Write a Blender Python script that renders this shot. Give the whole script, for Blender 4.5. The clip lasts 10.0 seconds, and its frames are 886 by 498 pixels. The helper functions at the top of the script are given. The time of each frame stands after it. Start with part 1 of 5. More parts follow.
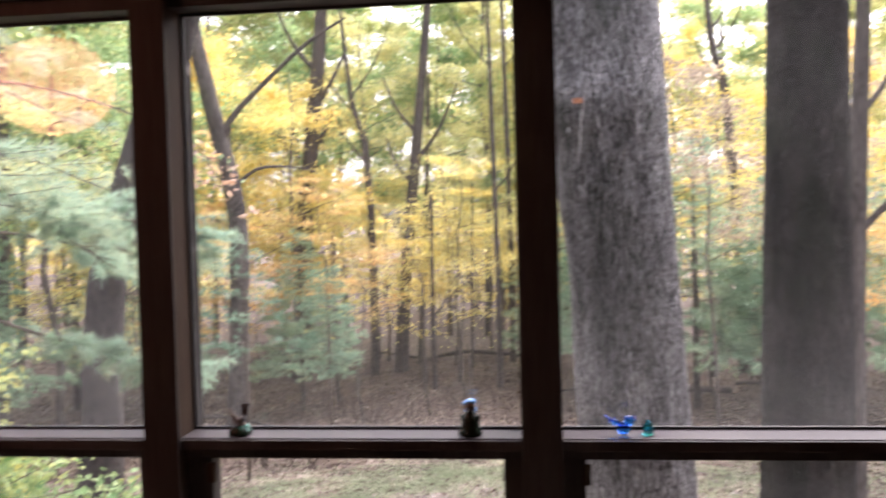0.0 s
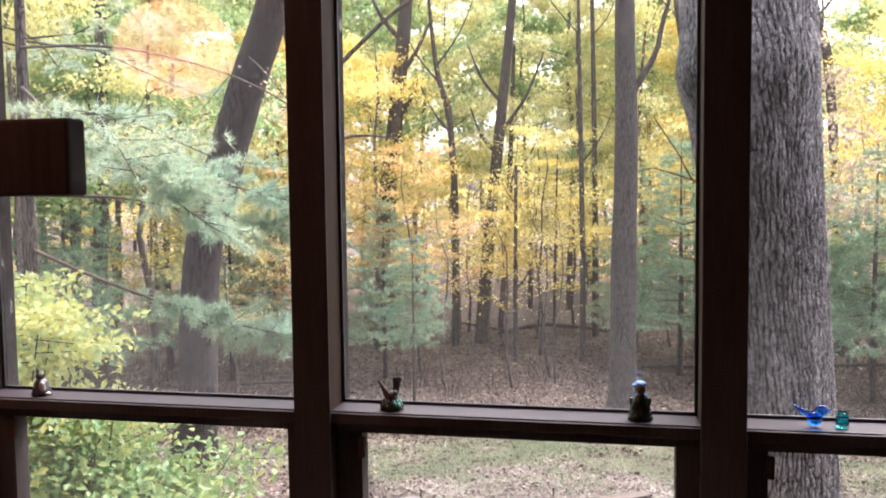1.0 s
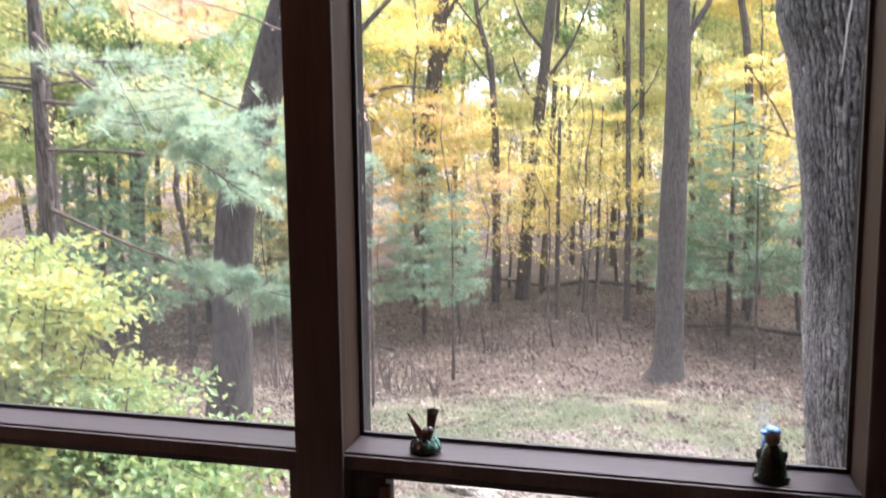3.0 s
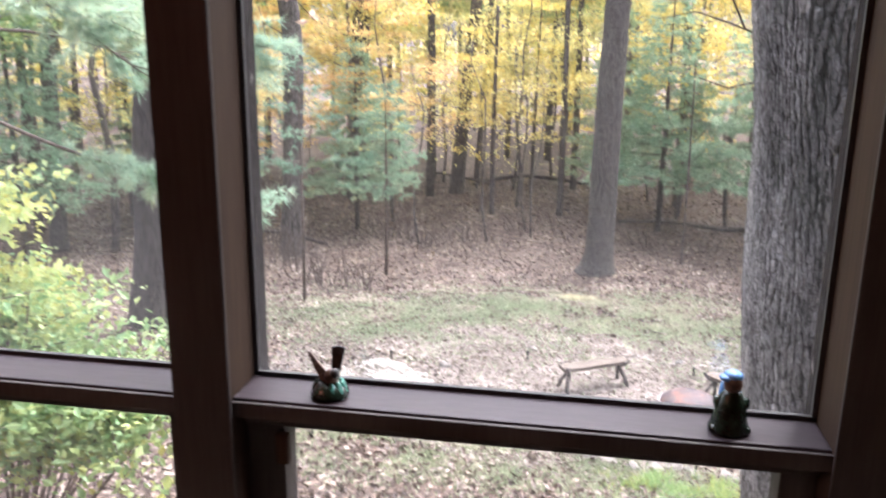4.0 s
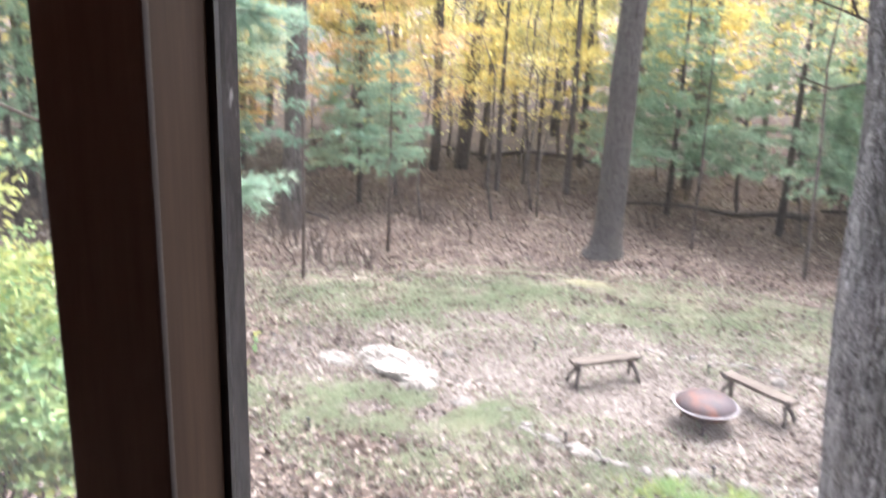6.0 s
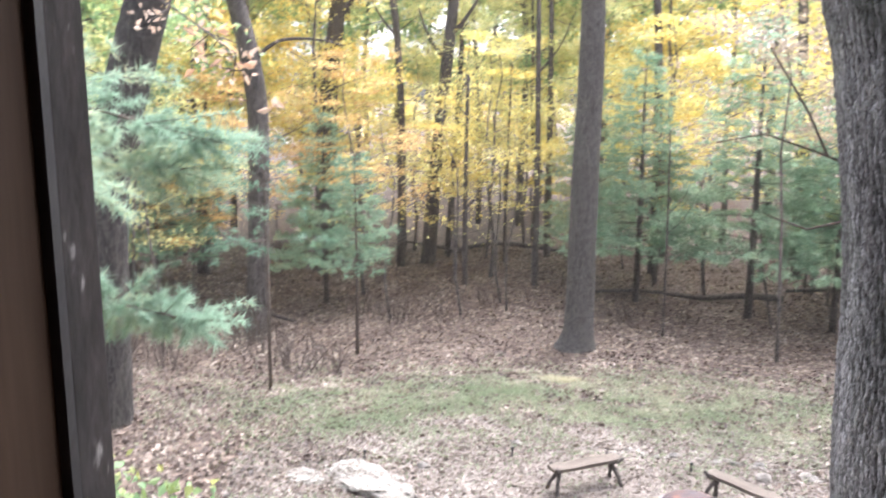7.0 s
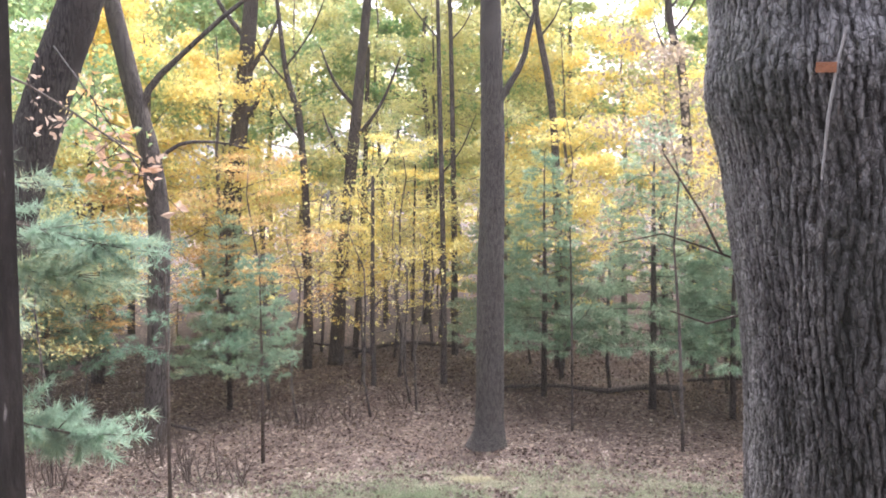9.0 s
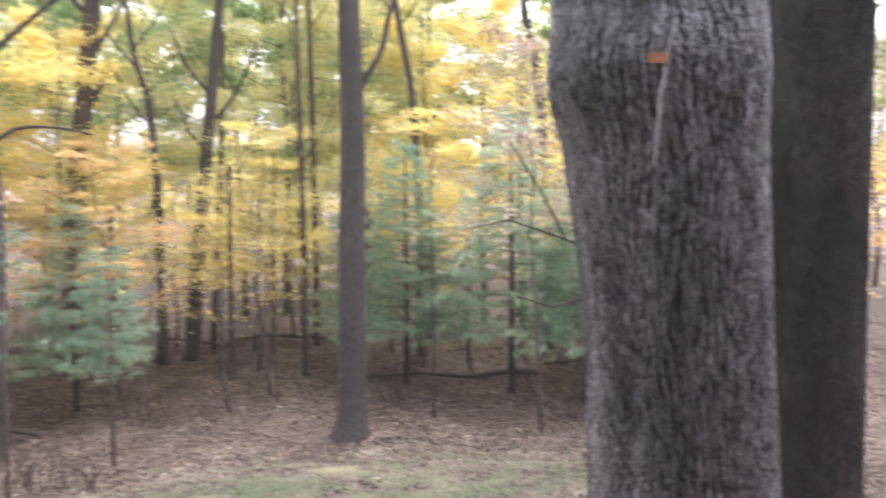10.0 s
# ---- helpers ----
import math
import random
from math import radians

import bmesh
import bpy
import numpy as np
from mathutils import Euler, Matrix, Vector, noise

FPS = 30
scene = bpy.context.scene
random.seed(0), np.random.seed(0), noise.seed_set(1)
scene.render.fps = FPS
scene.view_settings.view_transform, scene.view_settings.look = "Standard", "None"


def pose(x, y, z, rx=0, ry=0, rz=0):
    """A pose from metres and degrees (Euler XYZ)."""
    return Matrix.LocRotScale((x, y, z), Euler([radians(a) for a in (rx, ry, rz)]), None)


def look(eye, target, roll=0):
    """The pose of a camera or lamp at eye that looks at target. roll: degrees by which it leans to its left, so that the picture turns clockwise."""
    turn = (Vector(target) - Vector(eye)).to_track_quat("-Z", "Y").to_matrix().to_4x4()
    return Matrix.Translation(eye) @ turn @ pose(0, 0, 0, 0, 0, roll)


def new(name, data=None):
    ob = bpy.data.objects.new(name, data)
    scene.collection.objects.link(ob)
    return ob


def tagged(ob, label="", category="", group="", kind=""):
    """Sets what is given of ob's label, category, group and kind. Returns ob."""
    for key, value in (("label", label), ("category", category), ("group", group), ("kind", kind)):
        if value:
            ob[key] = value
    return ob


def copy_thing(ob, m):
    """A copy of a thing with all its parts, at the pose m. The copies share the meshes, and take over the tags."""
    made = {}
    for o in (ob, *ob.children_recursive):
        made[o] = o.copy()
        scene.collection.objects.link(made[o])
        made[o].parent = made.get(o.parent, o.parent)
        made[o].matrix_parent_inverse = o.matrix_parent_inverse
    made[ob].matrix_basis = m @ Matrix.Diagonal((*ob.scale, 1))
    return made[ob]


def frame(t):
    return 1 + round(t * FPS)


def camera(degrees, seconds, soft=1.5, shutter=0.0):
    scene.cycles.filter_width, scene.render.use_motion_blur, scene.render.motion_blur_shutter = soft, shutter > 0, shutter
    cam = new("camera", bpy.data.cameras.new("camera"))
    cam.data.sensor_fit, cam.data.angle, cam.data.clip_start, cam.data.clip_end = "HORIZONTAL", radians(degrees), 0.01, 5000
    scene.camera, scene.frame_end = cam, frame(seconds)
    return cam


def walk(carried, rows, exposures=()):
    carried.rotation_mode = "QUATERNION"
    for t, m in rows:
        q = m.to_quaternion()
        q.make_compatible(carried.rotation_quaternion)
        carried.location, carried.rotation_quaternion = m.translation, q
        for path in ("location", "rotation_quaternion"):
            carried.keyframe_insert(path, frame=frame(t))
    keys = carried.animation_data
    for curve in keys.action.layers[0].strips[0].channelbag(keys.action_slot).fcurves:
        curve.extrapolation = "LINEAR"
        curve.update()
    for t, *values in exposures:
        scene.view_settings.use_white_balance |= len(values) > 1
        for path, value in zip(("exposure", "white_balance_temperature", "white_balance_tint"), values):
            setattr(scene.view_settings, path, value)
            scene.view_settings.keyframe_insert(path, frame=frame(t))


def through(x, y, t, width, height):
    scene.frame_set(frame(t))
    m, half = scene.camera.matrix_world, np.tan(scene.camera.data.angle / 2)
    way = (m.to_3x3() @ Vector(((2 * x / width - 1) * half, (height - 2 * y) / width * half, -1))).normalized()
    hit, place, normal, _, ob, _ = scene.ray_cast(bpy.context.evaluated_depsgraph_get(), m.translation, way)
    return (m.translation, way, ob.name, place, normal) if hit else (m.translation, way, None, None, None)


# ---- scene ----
EXPOSURE = 2.3
# seconds, stops over EXPOSURE, kelvin, tint: the clip's camera adapts on the way
GAINS = [(0, 0.14, 6350, 23), (2.5, 0.34, 6100, 20), (4.0, 0.5, 6000, 19), (5.5, 0.47, 5980, 18), (7.5, 0.24, 5950, 16), (8.5, -0.02, 6080, 21), (10, -0.07, 6150, 22)]
cam = camera(56.7, 10.0, soft=1.8, shutter=0.6)
PATH = [
    (0, (0.248, 0.245, 1.503), (0.033, 2.232, 1.439), -1.5),
    (0.5, (0.133, 0.291, 1.499), (-0.247, 2.251, 1.384), -0.9),
    (1, (-0.035, 0.374, 1.493), (-0.433, 2.33, 1.363), -0.7),
    (1.5, (-0.045, 0.512, 1.472), (-0.437, 2.462, 1.269), 0.1),
    (2, (0.001, 0.689, 1.512), (-0.655, 2.571, 1.351), -2.1),
    (2.5, (-0.044, 0.829, 1.504), (-0.712, 2.707, 1.34), -1.6),
    (2.7, (-0.143, 0.902, 1.525), (-0.693, 2.817, 1.348), -1.1),
    (3.8, (-0.227, 1.286, 1.531), (-0.644, 3.184, 1.055), -0.5),
    (4, (-0.225, 1.34, 1.517), (-0.551, 3.248, 1.016), 0.7),
    (4.5, (-0.24, 1.485, 1.506), (-0.528, 3.357, 0.864), 0.7),
    (5, (-0.383, 1.654, 1.528), (-0.589, 3.531, 0.869), 3.9),
    (5.5, (-0.457, 1.739, 1.536), (-0.654, 3.608, 0.853), 4.8),
    (6, (-0.455, 1.961, 1.545), (-0.774, 3.851, 0.975), 2.4),
    (6.2, (-0.42, 2.023, 1.575), (-0.785, 3.924, 1.073), 1.8),
    (7.3, (-0.522, 2.246, 1.776), (-0.698, 4.211, 1.451), -0.4),
    (7.5, (-0.548, 2.246, 1.787), (-0.667, 4.22, 1.492), -0.5),
    (8, (-0.526, 2.224, 1.76), (-0.562, 4.214, 1.561), 0.3),
    (8.5, (-0.503, 2.234, 1.752), (-0.512, 4.229, 1.614), 0.3),
    (9, (-0.498, 2.206, 1.752), (-0.532, 4.202, 1.63), -0.3),
    (9.5, (-0.481, 2.199, 1.733), (-0.448, 4.195, 1.611), -0.3),
    (10, (-0.444, 2.247, 1.742), (-0.147, 4.22, 1.593), -0.3),
]
walk(cam, [(t, look(eye, target, roll)) for t, eye, target, roll in PATH], [(t, EXPOSURE + gain, kelvin, tint) for t, gain, kelvin, tint in GAINS])
SKY, SUN, LAMP, DUST, VEIL = 0.14, 0.65, 1.3, 0.004, 0.012

# ---- world, sun, exposure ----
world = bpy.data.worlds.new("sky")
scene.world = world
world.use_nodes = True
wn = world.node_tree.nodes
sky = wn.new("ShaderNodeTexSky")
sky.sky_type = 'NISHITA'
sky.sun_disc = False
sky.sun_elevation = radians(58)
sky.sun_rotation = radians(22)
sky.dust_density = 6.0
sky.air_density = 1.5
sat = wn.new("ShaderNodeHueSaturation")
sat.inputs["Saturation"].default_value = 0.22
world.node_tree.links.new(sky.outputs[0], sat.inputs["Color"])
world.node_tree.links.new(sat.outputs[0], wn["Background"].inputs["Color"])
wn["Background"].inputs["Strength"].default_value = SKY

sun_data = bpy.data.lights.new("sun", 'SUN')
sun_data.energy = SUN
sun_data.angle = radians(22)
sun_data.color = (1.0, 0.95, 0.86)
sun = new("sun", sun_data)
sun.matrix_world = look((9.0, 22.0, 38.0), (0, 0, 0))


# ---- builders ----
rng = np.random.default_rng(7)


def mesh_of(name, geo, mats):
    """A mesh from a bmesh or from (vertices, faces)."""
    me = bpy.data.meshes.new(name)
    if isinstance(geo, bmesh.types.BMesh):
        bmesh.ops.recalc_face_normals(geo, faces=geo.faces)
        geo.to_mesh(me)
        geo.free()
    else:
        v, f = geo
        me.from_pydata([tuple(p) for p in v], [], [tuple(q) for q in f])
    for m in (mats if isinstance(mats, (list, tuple)) else [mats]):
        me.materials.append(m)
    return me


def smooth(me):
    me.polygons.foreach_set("use_smooth", [True] * len(me.polygons))
    me.update()
    return me


def part(name, geo, mat, parent=None, label="", m=None, soft=False):
    me = mesh_of(name, geo, mat)
    if soft:
        smooth(me)
    ob = new(name, me)
    if parent:
        ob.parent = parent
    if m is not None:
        ob.matrix_basis = m
    if label:
        tagged(ob, label)
    return ob


def thing(name, label, category, m=None, group="", kind=""):
    ob = new(name)
    ob.empty_display_size = 0.1
    if m is not None:
        ob.matrix_basis = m
    return tagged(ob, label, category, group, kind)


def box(x0, x1, y0, y1, z0, z1, bevel=0.0, bm=None):
    own = bmesh.new()
    bmesh.ops.create_cube(own, size=1)
    for v in own.verts:
        v.co = Vector((x0 + (v.co.x + .5) * (x1 - x0), y0 + (v.co.y + .5) * (y1 - y0), z0 + (v.co.z + .5) * (z1 - z0)))
    if bevel:
        bmesh.ops.bevel(own, geom=own.edges[:], offset=bevel, segments=2, profile=0.6, affect='EDGES')
    return merge(bm, own) if bm else own


def merge(bm, own, mat=0):
    idx = {}
    for v in own.verts:
        idx[v] = bm.verts.new(v.co)
    for f in own.faces:
        try:
            g = bm.faces.new([idx[v] for v in f.verts])
            g.material_index = mat
            g.smooth = f.smooth
        except ValueError:
            pass
    own.free()
    return bm


def ball(c, r, sub=2, turn=None):
    """A stretched ball: centre, radii (three), turned."""
    own = bmesh.new()
    bmesh.ops.create_icosphere(own, subdivisions=sub, radius=1)
    m = Matrix.Translation(c) @ (turn or Matrix.Identity(4)) @ Matrix.Diagonal((*r, 1))
    for v in own.verts:
        v.co = m @ v.co
    for f in own.faces:
        f.smooth = True
    return own


def lathe(profile, seg=24):
    own = bmesh.new()
    rings = []
    for r, z in profile:
        if r < 1e-5:
            rings.append([own.verts.new((0, 0, z))])
        else:
            rings.append([own.verts.new((r * math.cos(2 * math.pi * i / seg), r * math.sin(2 * math.pi * i / seg), z)) for i in range(seg)])
    for a, b in zip(rings, rings[1:]):
        for i in range(seg):
            j = (i + 1) % seg
            q = [a[i % len(a)], a[j % len(a)], b[j % len(b)], b[i % len(b)]]
            q = list(dict.fromkeys(q))
            if len(q) > 2:
                own.faces.new(q)
    for f in own.faces:
        f.smooth = True
    return own


def join(geos):
    vs, fs, n = [], [], 0
    for v, f in geos:
        vs.extend(v)
        fs.extend([tuple(i + n for i in q) for q in f])
        n += len(v)
    return vs, fs


def tube(pts, radii, seg=8, cap=True, bark=None):
    """A tapering limb along points; bark(angle, z, r) gives relief."""
    pts = [Vector(p) for p in pts]
    vs, fs = [], []
    for i, p in enumerate(pts):
        d = (pts[min(i + 1, len(pts) - 1)] - pts[max(i - 1, 0)]).normalized()
        a = d.cross(Vector((0, 1, 0.01)))
        if a.length < 0.2:
            a = d.cross(Vector((1, 0, 0)))
        a.normalize()
        b = d.cross(a)
        r = radii[i]
        for k in range(seg):
            w = 2 * math.pi * k / seg
            rr = r + (bark(w, p.z, r) if bark else 0)
            vs.append(p + a * (rr * math.cos(w)) + b * (rr * math.sin(w)))
    for i in range(len(pts) - 1):
        for k in range(seg):
            j = (k + 1) % seg
            fs.append((i * seg + k, i * seg + j, (i + 1) * seg + j, (i + 1) * seg + k))
    if cap:
        fs.append(tuple(range(seg))[::-1])
        fs.append(tuple((len(pts) - 1) * seg + k for k in range(seg)))
    return vs, fs


def spline(pts, n):
    """n points on a smooth curve through pts (last value of each may be a radius)."""
    p = np.array(pts, float)
    t = np.linspace(0, len(p) - 1, n)
    out = []
    for u in t:
        i = min(int(u), len(p) - 2)
        f = u - i
        p0, p1, p2, p3 = p[max(i - 1, 0)], p[i], p[i + 1], p[min(i + 2, len(p) - 1)]
        out.append(0.5 * (2 * p1 + (p2 - p0) * f + (2 * p0 - 5 * p1 + 4 * p2 - p3) * f * f + (3 * p1 - p0 - 3 * p2 + p3) * f ** 3))
    return out


def unit(v):
    return v / np.maximum(np.linalg.norm(v, axis=-1, keepdims=True), 1e-6)


def leaves(c, size, flat=0.5, g=None, shape=0.62):
    """Leaf blades at the points c: folded pointed blades, lying more or less level (flat 0..1)."""
    g = g or rng
    n = len(c)
    up = unit(g.normal(size=(n, 3)) * (1 - flat) + np.array([0, 0, 1.0]) * flat)
    a = unit(np.cross(up, g.normal(size=(n, 3))))
    b = np.cross(up, a)
    s = size * g.uniform(0.6, 1.3, size=(n, 1))
    w = s * shape * 0.5
    fold = up * s * 0.12
    v = np.stack([c - a * s * 0.5, c + b * w - a * s * 0.05 + fold, c + a * s * 0.5, c - b * w - a * s * 0.05 + fold], 1)
    f = np.arange(n * 4).reshape(n, 4)
    return v.reshape(-1, 3), f


def tufts(c, axis, length, per, width, g=None, spread=0.75):
    """Bundles of needles: slim blades that burst from points c along axis."""
    g = g or rng
    n = len(c)
    ax = np.repeat(unit(axis), per, 0)
    base = np.repeat(c, per, 0)
    d = unit(ax + g.normal(size=(n * per, 3)) * spread)
    L = length * g.uniform(0.6, 1.15, size=(n * per, 1))
    side = unit(np.cross(d, g.normal(size=(n * per, 3)))) * width
    tip = base + d * L
    tip[:, 2] -= 0.12 * L[:, 0]
    v = np.stack([base - side, base + side, tip], 1)
    f = np.arange(n * per * 3).reshape(-1, 3)
    return v.reshape(-1, 3), f


def ramp(a, b, v):
    u = min(1.0, max(0.0, (v - a) / (b - a)))
    return u * u * (3 - 2 * u)


def ground_z(x, y):
    """The lie of the land: level by the house, falling to a flat wood, rising far off."""
    return (-3.35 - 0.15 * ramp(8, 12.5, y) - 0.95 * ramp(13.5, 23, y) + 0.25 * ramp(24, 34, y)
            + 1.6 * ramp(38, 85, y) - 0.25 * ramp(-2, -7, x) * ramp(12, 20, y))


# ---- materials ----
def material(name):
    m = bpy.data.materials.new(name)
    m.use_nodes = True
    return m, m.node_tree.nodes, m.node_tree.links, m.node_tree.nodes["Principled BSDF"]


def colours(nodes, links, source, stops):
    r = nodes.new("ShaderNodeValToRGB")
    e = r.color_ramp.elements
    while len(e) < len(stops):
        e.new(0.5)
    for el, (p, c) in zip(e, stops):
        el.position, el.color = p, (*c, 1)
    links.new(source, r.inputs["Fac"])
    return r.outputs["Color"]


def noise_of(nodes, links, scale, detail=5, rough=0.6, stretch=(1, 1, 1), coord="Object"):
    tc = nodes.new("ShaderNodeTexCoord")
    mp = nodes.new("ShaderNodeMapping")
    mp.inputs["Scale"].default_value = stretch
    links.new(tc.outputs[coord], mp.inputs["Vector"])
    n = nodes.new("ShaderNodeTexNoise")
    n.inputs["Scale"].default_value, n.inputs["Detail"].default_value, n.inputs["Roughness"].default_value = scale, detail, rough
    links.new(mp.outputs["Vector"], n.inputs["Vector"])
    return n.outputs["Fac"]


def mix(nodes, links, fac, a, b, mode='MIX'):
    m = nodes.new("ShaderNodeMix")
    m.data_type, m.blend_type = 'RGBA', mode
    for s, v in ((m.inputs[0], fac), (m.inputs[6], a), (m.inputs[7], b)):
        if isinstance(v, (int, float)):
            s.default_value = v
        elif isinstance(v, tuple):
            s.default_value = (*v, 1)
        else:
            links.new(v, s)
    return m.outputs[2]


def bump(nodes, links, height, bsdf, strength, dist):
    b = nodes.new("ShaderNodeBump")
    b.inputs["Strength"].default_value, b.inputs["Distance"].default_value = strength, dist
    links.new(height, b.inputs["Height"])
    links.new(b.outputs["Normal"], bsdf.inputs["Normal"])


def surface(name, stops, scale=8, stretch=(1, 1, 1), rough=0.7, relief=0.3, dist=0.004, grain=60, metal=0.0, per_piece=0.0, coat=0.0, shine=0.5):
    """A mottled surface: colour by coarse noise, fine grain over it, relief from both."""
    m, n, l, b = material(name)
    big = noise_of(n, l, scale, 6, 0.62, stretch)
    fine = noise_of(n, l, grain, 4, 0.6, stretch)
    c = colours(n, l, big, stops)
    c = mix(n, l, 0.45, c, colours(n, l, fine, [(0.25, (0.45, 0.45, 0.45)), (0.7, (1.25, 1.25, 1.25))]), 'MULTIPLY')
    if per_piece:
        o = n.new("ShaderNodeObjectInfo")
        c = mix(n, l, per_piece, c, colours(n, l, o.outputs["Random"], [(0, (0.5, 0.5, 0.5)), (1, (1.35, 1.3, 1.25))]), 'MULTIPLY')
    l.new(c, b.inputs["Base Color"])
    b.inputs["Roughness"].default_value = rough
    b.inputs["Metallic"].default_value = metal
    b.inputs["Coat Weight"].default_value = coat
    b.inputs["Specular IOR Level"].default_value = shine
    s = n.new("ShaderNodeMath")
    s.operation = 'ADD'
    l.new(big, s.inputs[0])
    l.new(fine, s.inputs[1])
    bump(n, l, s.outputs[0], b, relief, dist)
    return m


def foliage(name, stops, through=0.4, rough=0.55):
    """Leaf blades: each blade and each tree has its own tint; light comes through them."""
    m, n, l, b = material(name)
    geo = n.new("ShaderNodeNewGeometry")
    info = n.new("ShaderNodeObjectInfo")
    spread = n.new("ShaderNodeMath")
    spread.operation = 'MULTIPLY_ADD'
    l.new(geo.outputs["Random Per Island"], spread.inputs[0])
    spread.inputs[1].default_value = 0.6
    half = n.new("ShaderNodeMath")
    half.operation = 'MULTIPLY'
    l.new(info.outputs["Random"], half.inputs[0])
    half.inputs[1].default_value = 0.4
    l.new(half.outputs[0], spread.inputs[2])
    clump = n.new("ShaderNodeMath")
    clump.operation = 'MULTIPLY_ADD'
    l.new(noise_of(n, l, 0.9, 2, 0.5), clump.inputs[0])
    clump.inputs[1].default_value = 1.3
    clump.inputs[2].default_value = -0.65
    total = n.new("ShaderNodeMath")
    total.operation = 'ADD'
    total.use_clamp = True
    l.new(spread.outputs[0], total.inputs[0])
    l.new(clump.outputs[0], total.inputs[1])
    c = colours(n, l, total.outputs[0], stops)
    l.new(c, b.inputs["Base Color"])
    b.inputs["Roughness"].default_value = rough
    t = n.new("ShaderNodeBsdfTranslucent")
    l.new(c, t.inputs["Color"])
    ms = n.new("ShaderNodeMixShader")
    ms.inputs[0].default_value = through
    l.new(b.outputs[0], ms.inputs[1])
    l.new(t.outputs[0], ms.inputs[2])
    l.new(ms.outputs[0], n["Material Output"].inputs["Surface"])
    return m


def bark_material(name, stops, furrow=27, moss=0.25, tall=0.13, rough=0.9, deep=0.025):
    """Upright ridges parted by dark wandering furrows, fine grain, thin moss in patches."""
    m, n, l, b = material(name)

    def furrows(scale, stretch, width):
        f = noise_of(n, l, scale, 1.6, 0.5, (1, 1, stretch))
        off = n.new("ShaderNodeMath")
        off.operation = 'SUBTRACT'
        l.new(f, off.inputs[0])
        off.inputs[1].default_value = 0.5
        ab = n.new("ShaderNodeMath")
        ab.operation = 'ABSOLUTE'
        l.new(off.outputs[0], ab.inputs[0])
        r = n.new("ShaderNodeMapRange")
        r.inputs["From Max"].default_value = width
        l.new(ab.outputs[0], r.inputs["Value"])
        return r.outputs[0]

    low = n.new("ShaderNodeMath")
    low.operation = 'MINIMUM'
    l.new(furrows(furrow, tall, 0.06), low.inputs[0])
    l.new(furrows(furrow * 1.5, tall * 1.6, 0.035), low.inputs[1])
    fine = noise_of(n, l, furrow * 4, 7, 0.75, (1, 1, 0.4))
    patch = noise_of(n, l, 1.7, 5, 0.65, (1, 1, 0.6))
    s = n.new("ShaderNodeMath")
    s.operation = 'MULTIPLY_ADD'
    l.new(low.outputs[0], s.inputs[0])
    s.inputs[1].default_value = 0.75
    calm = n.new("ShaderNodeMath")
    calm.operation = 'MULTIPLY_ADD'
    l.new(fine, calm.inputs[0])
    calm.inputs[1].default_value, calm.inputs[2].default_value = 0.7, -0.22
    l.new(calm.outputs[0], s.inputs[2])
    c = colours(n, l, s.outputs[0], stops)
    g = colours(n, l, patch, [(0.5, (0, 0, 0)), (0.72, (moss, moss, moss))])
    c = mix(n, l, g, c, (0.06, 0.068, 0.045))
    c = mix(n, l, 0.6, c, colours(n, l, patch, [(0.3, (0.6, 0.6, 0.6)), (0.7, (1.3, 1.27, 1.25))]), 'MULTIPLY')
    l.new(c, b.inputs["Base Color"])
    b.inputs["Roughness"].default_value = rough
    bump(n, l, s.outputs[0], b, 1.0, deep)
    return m


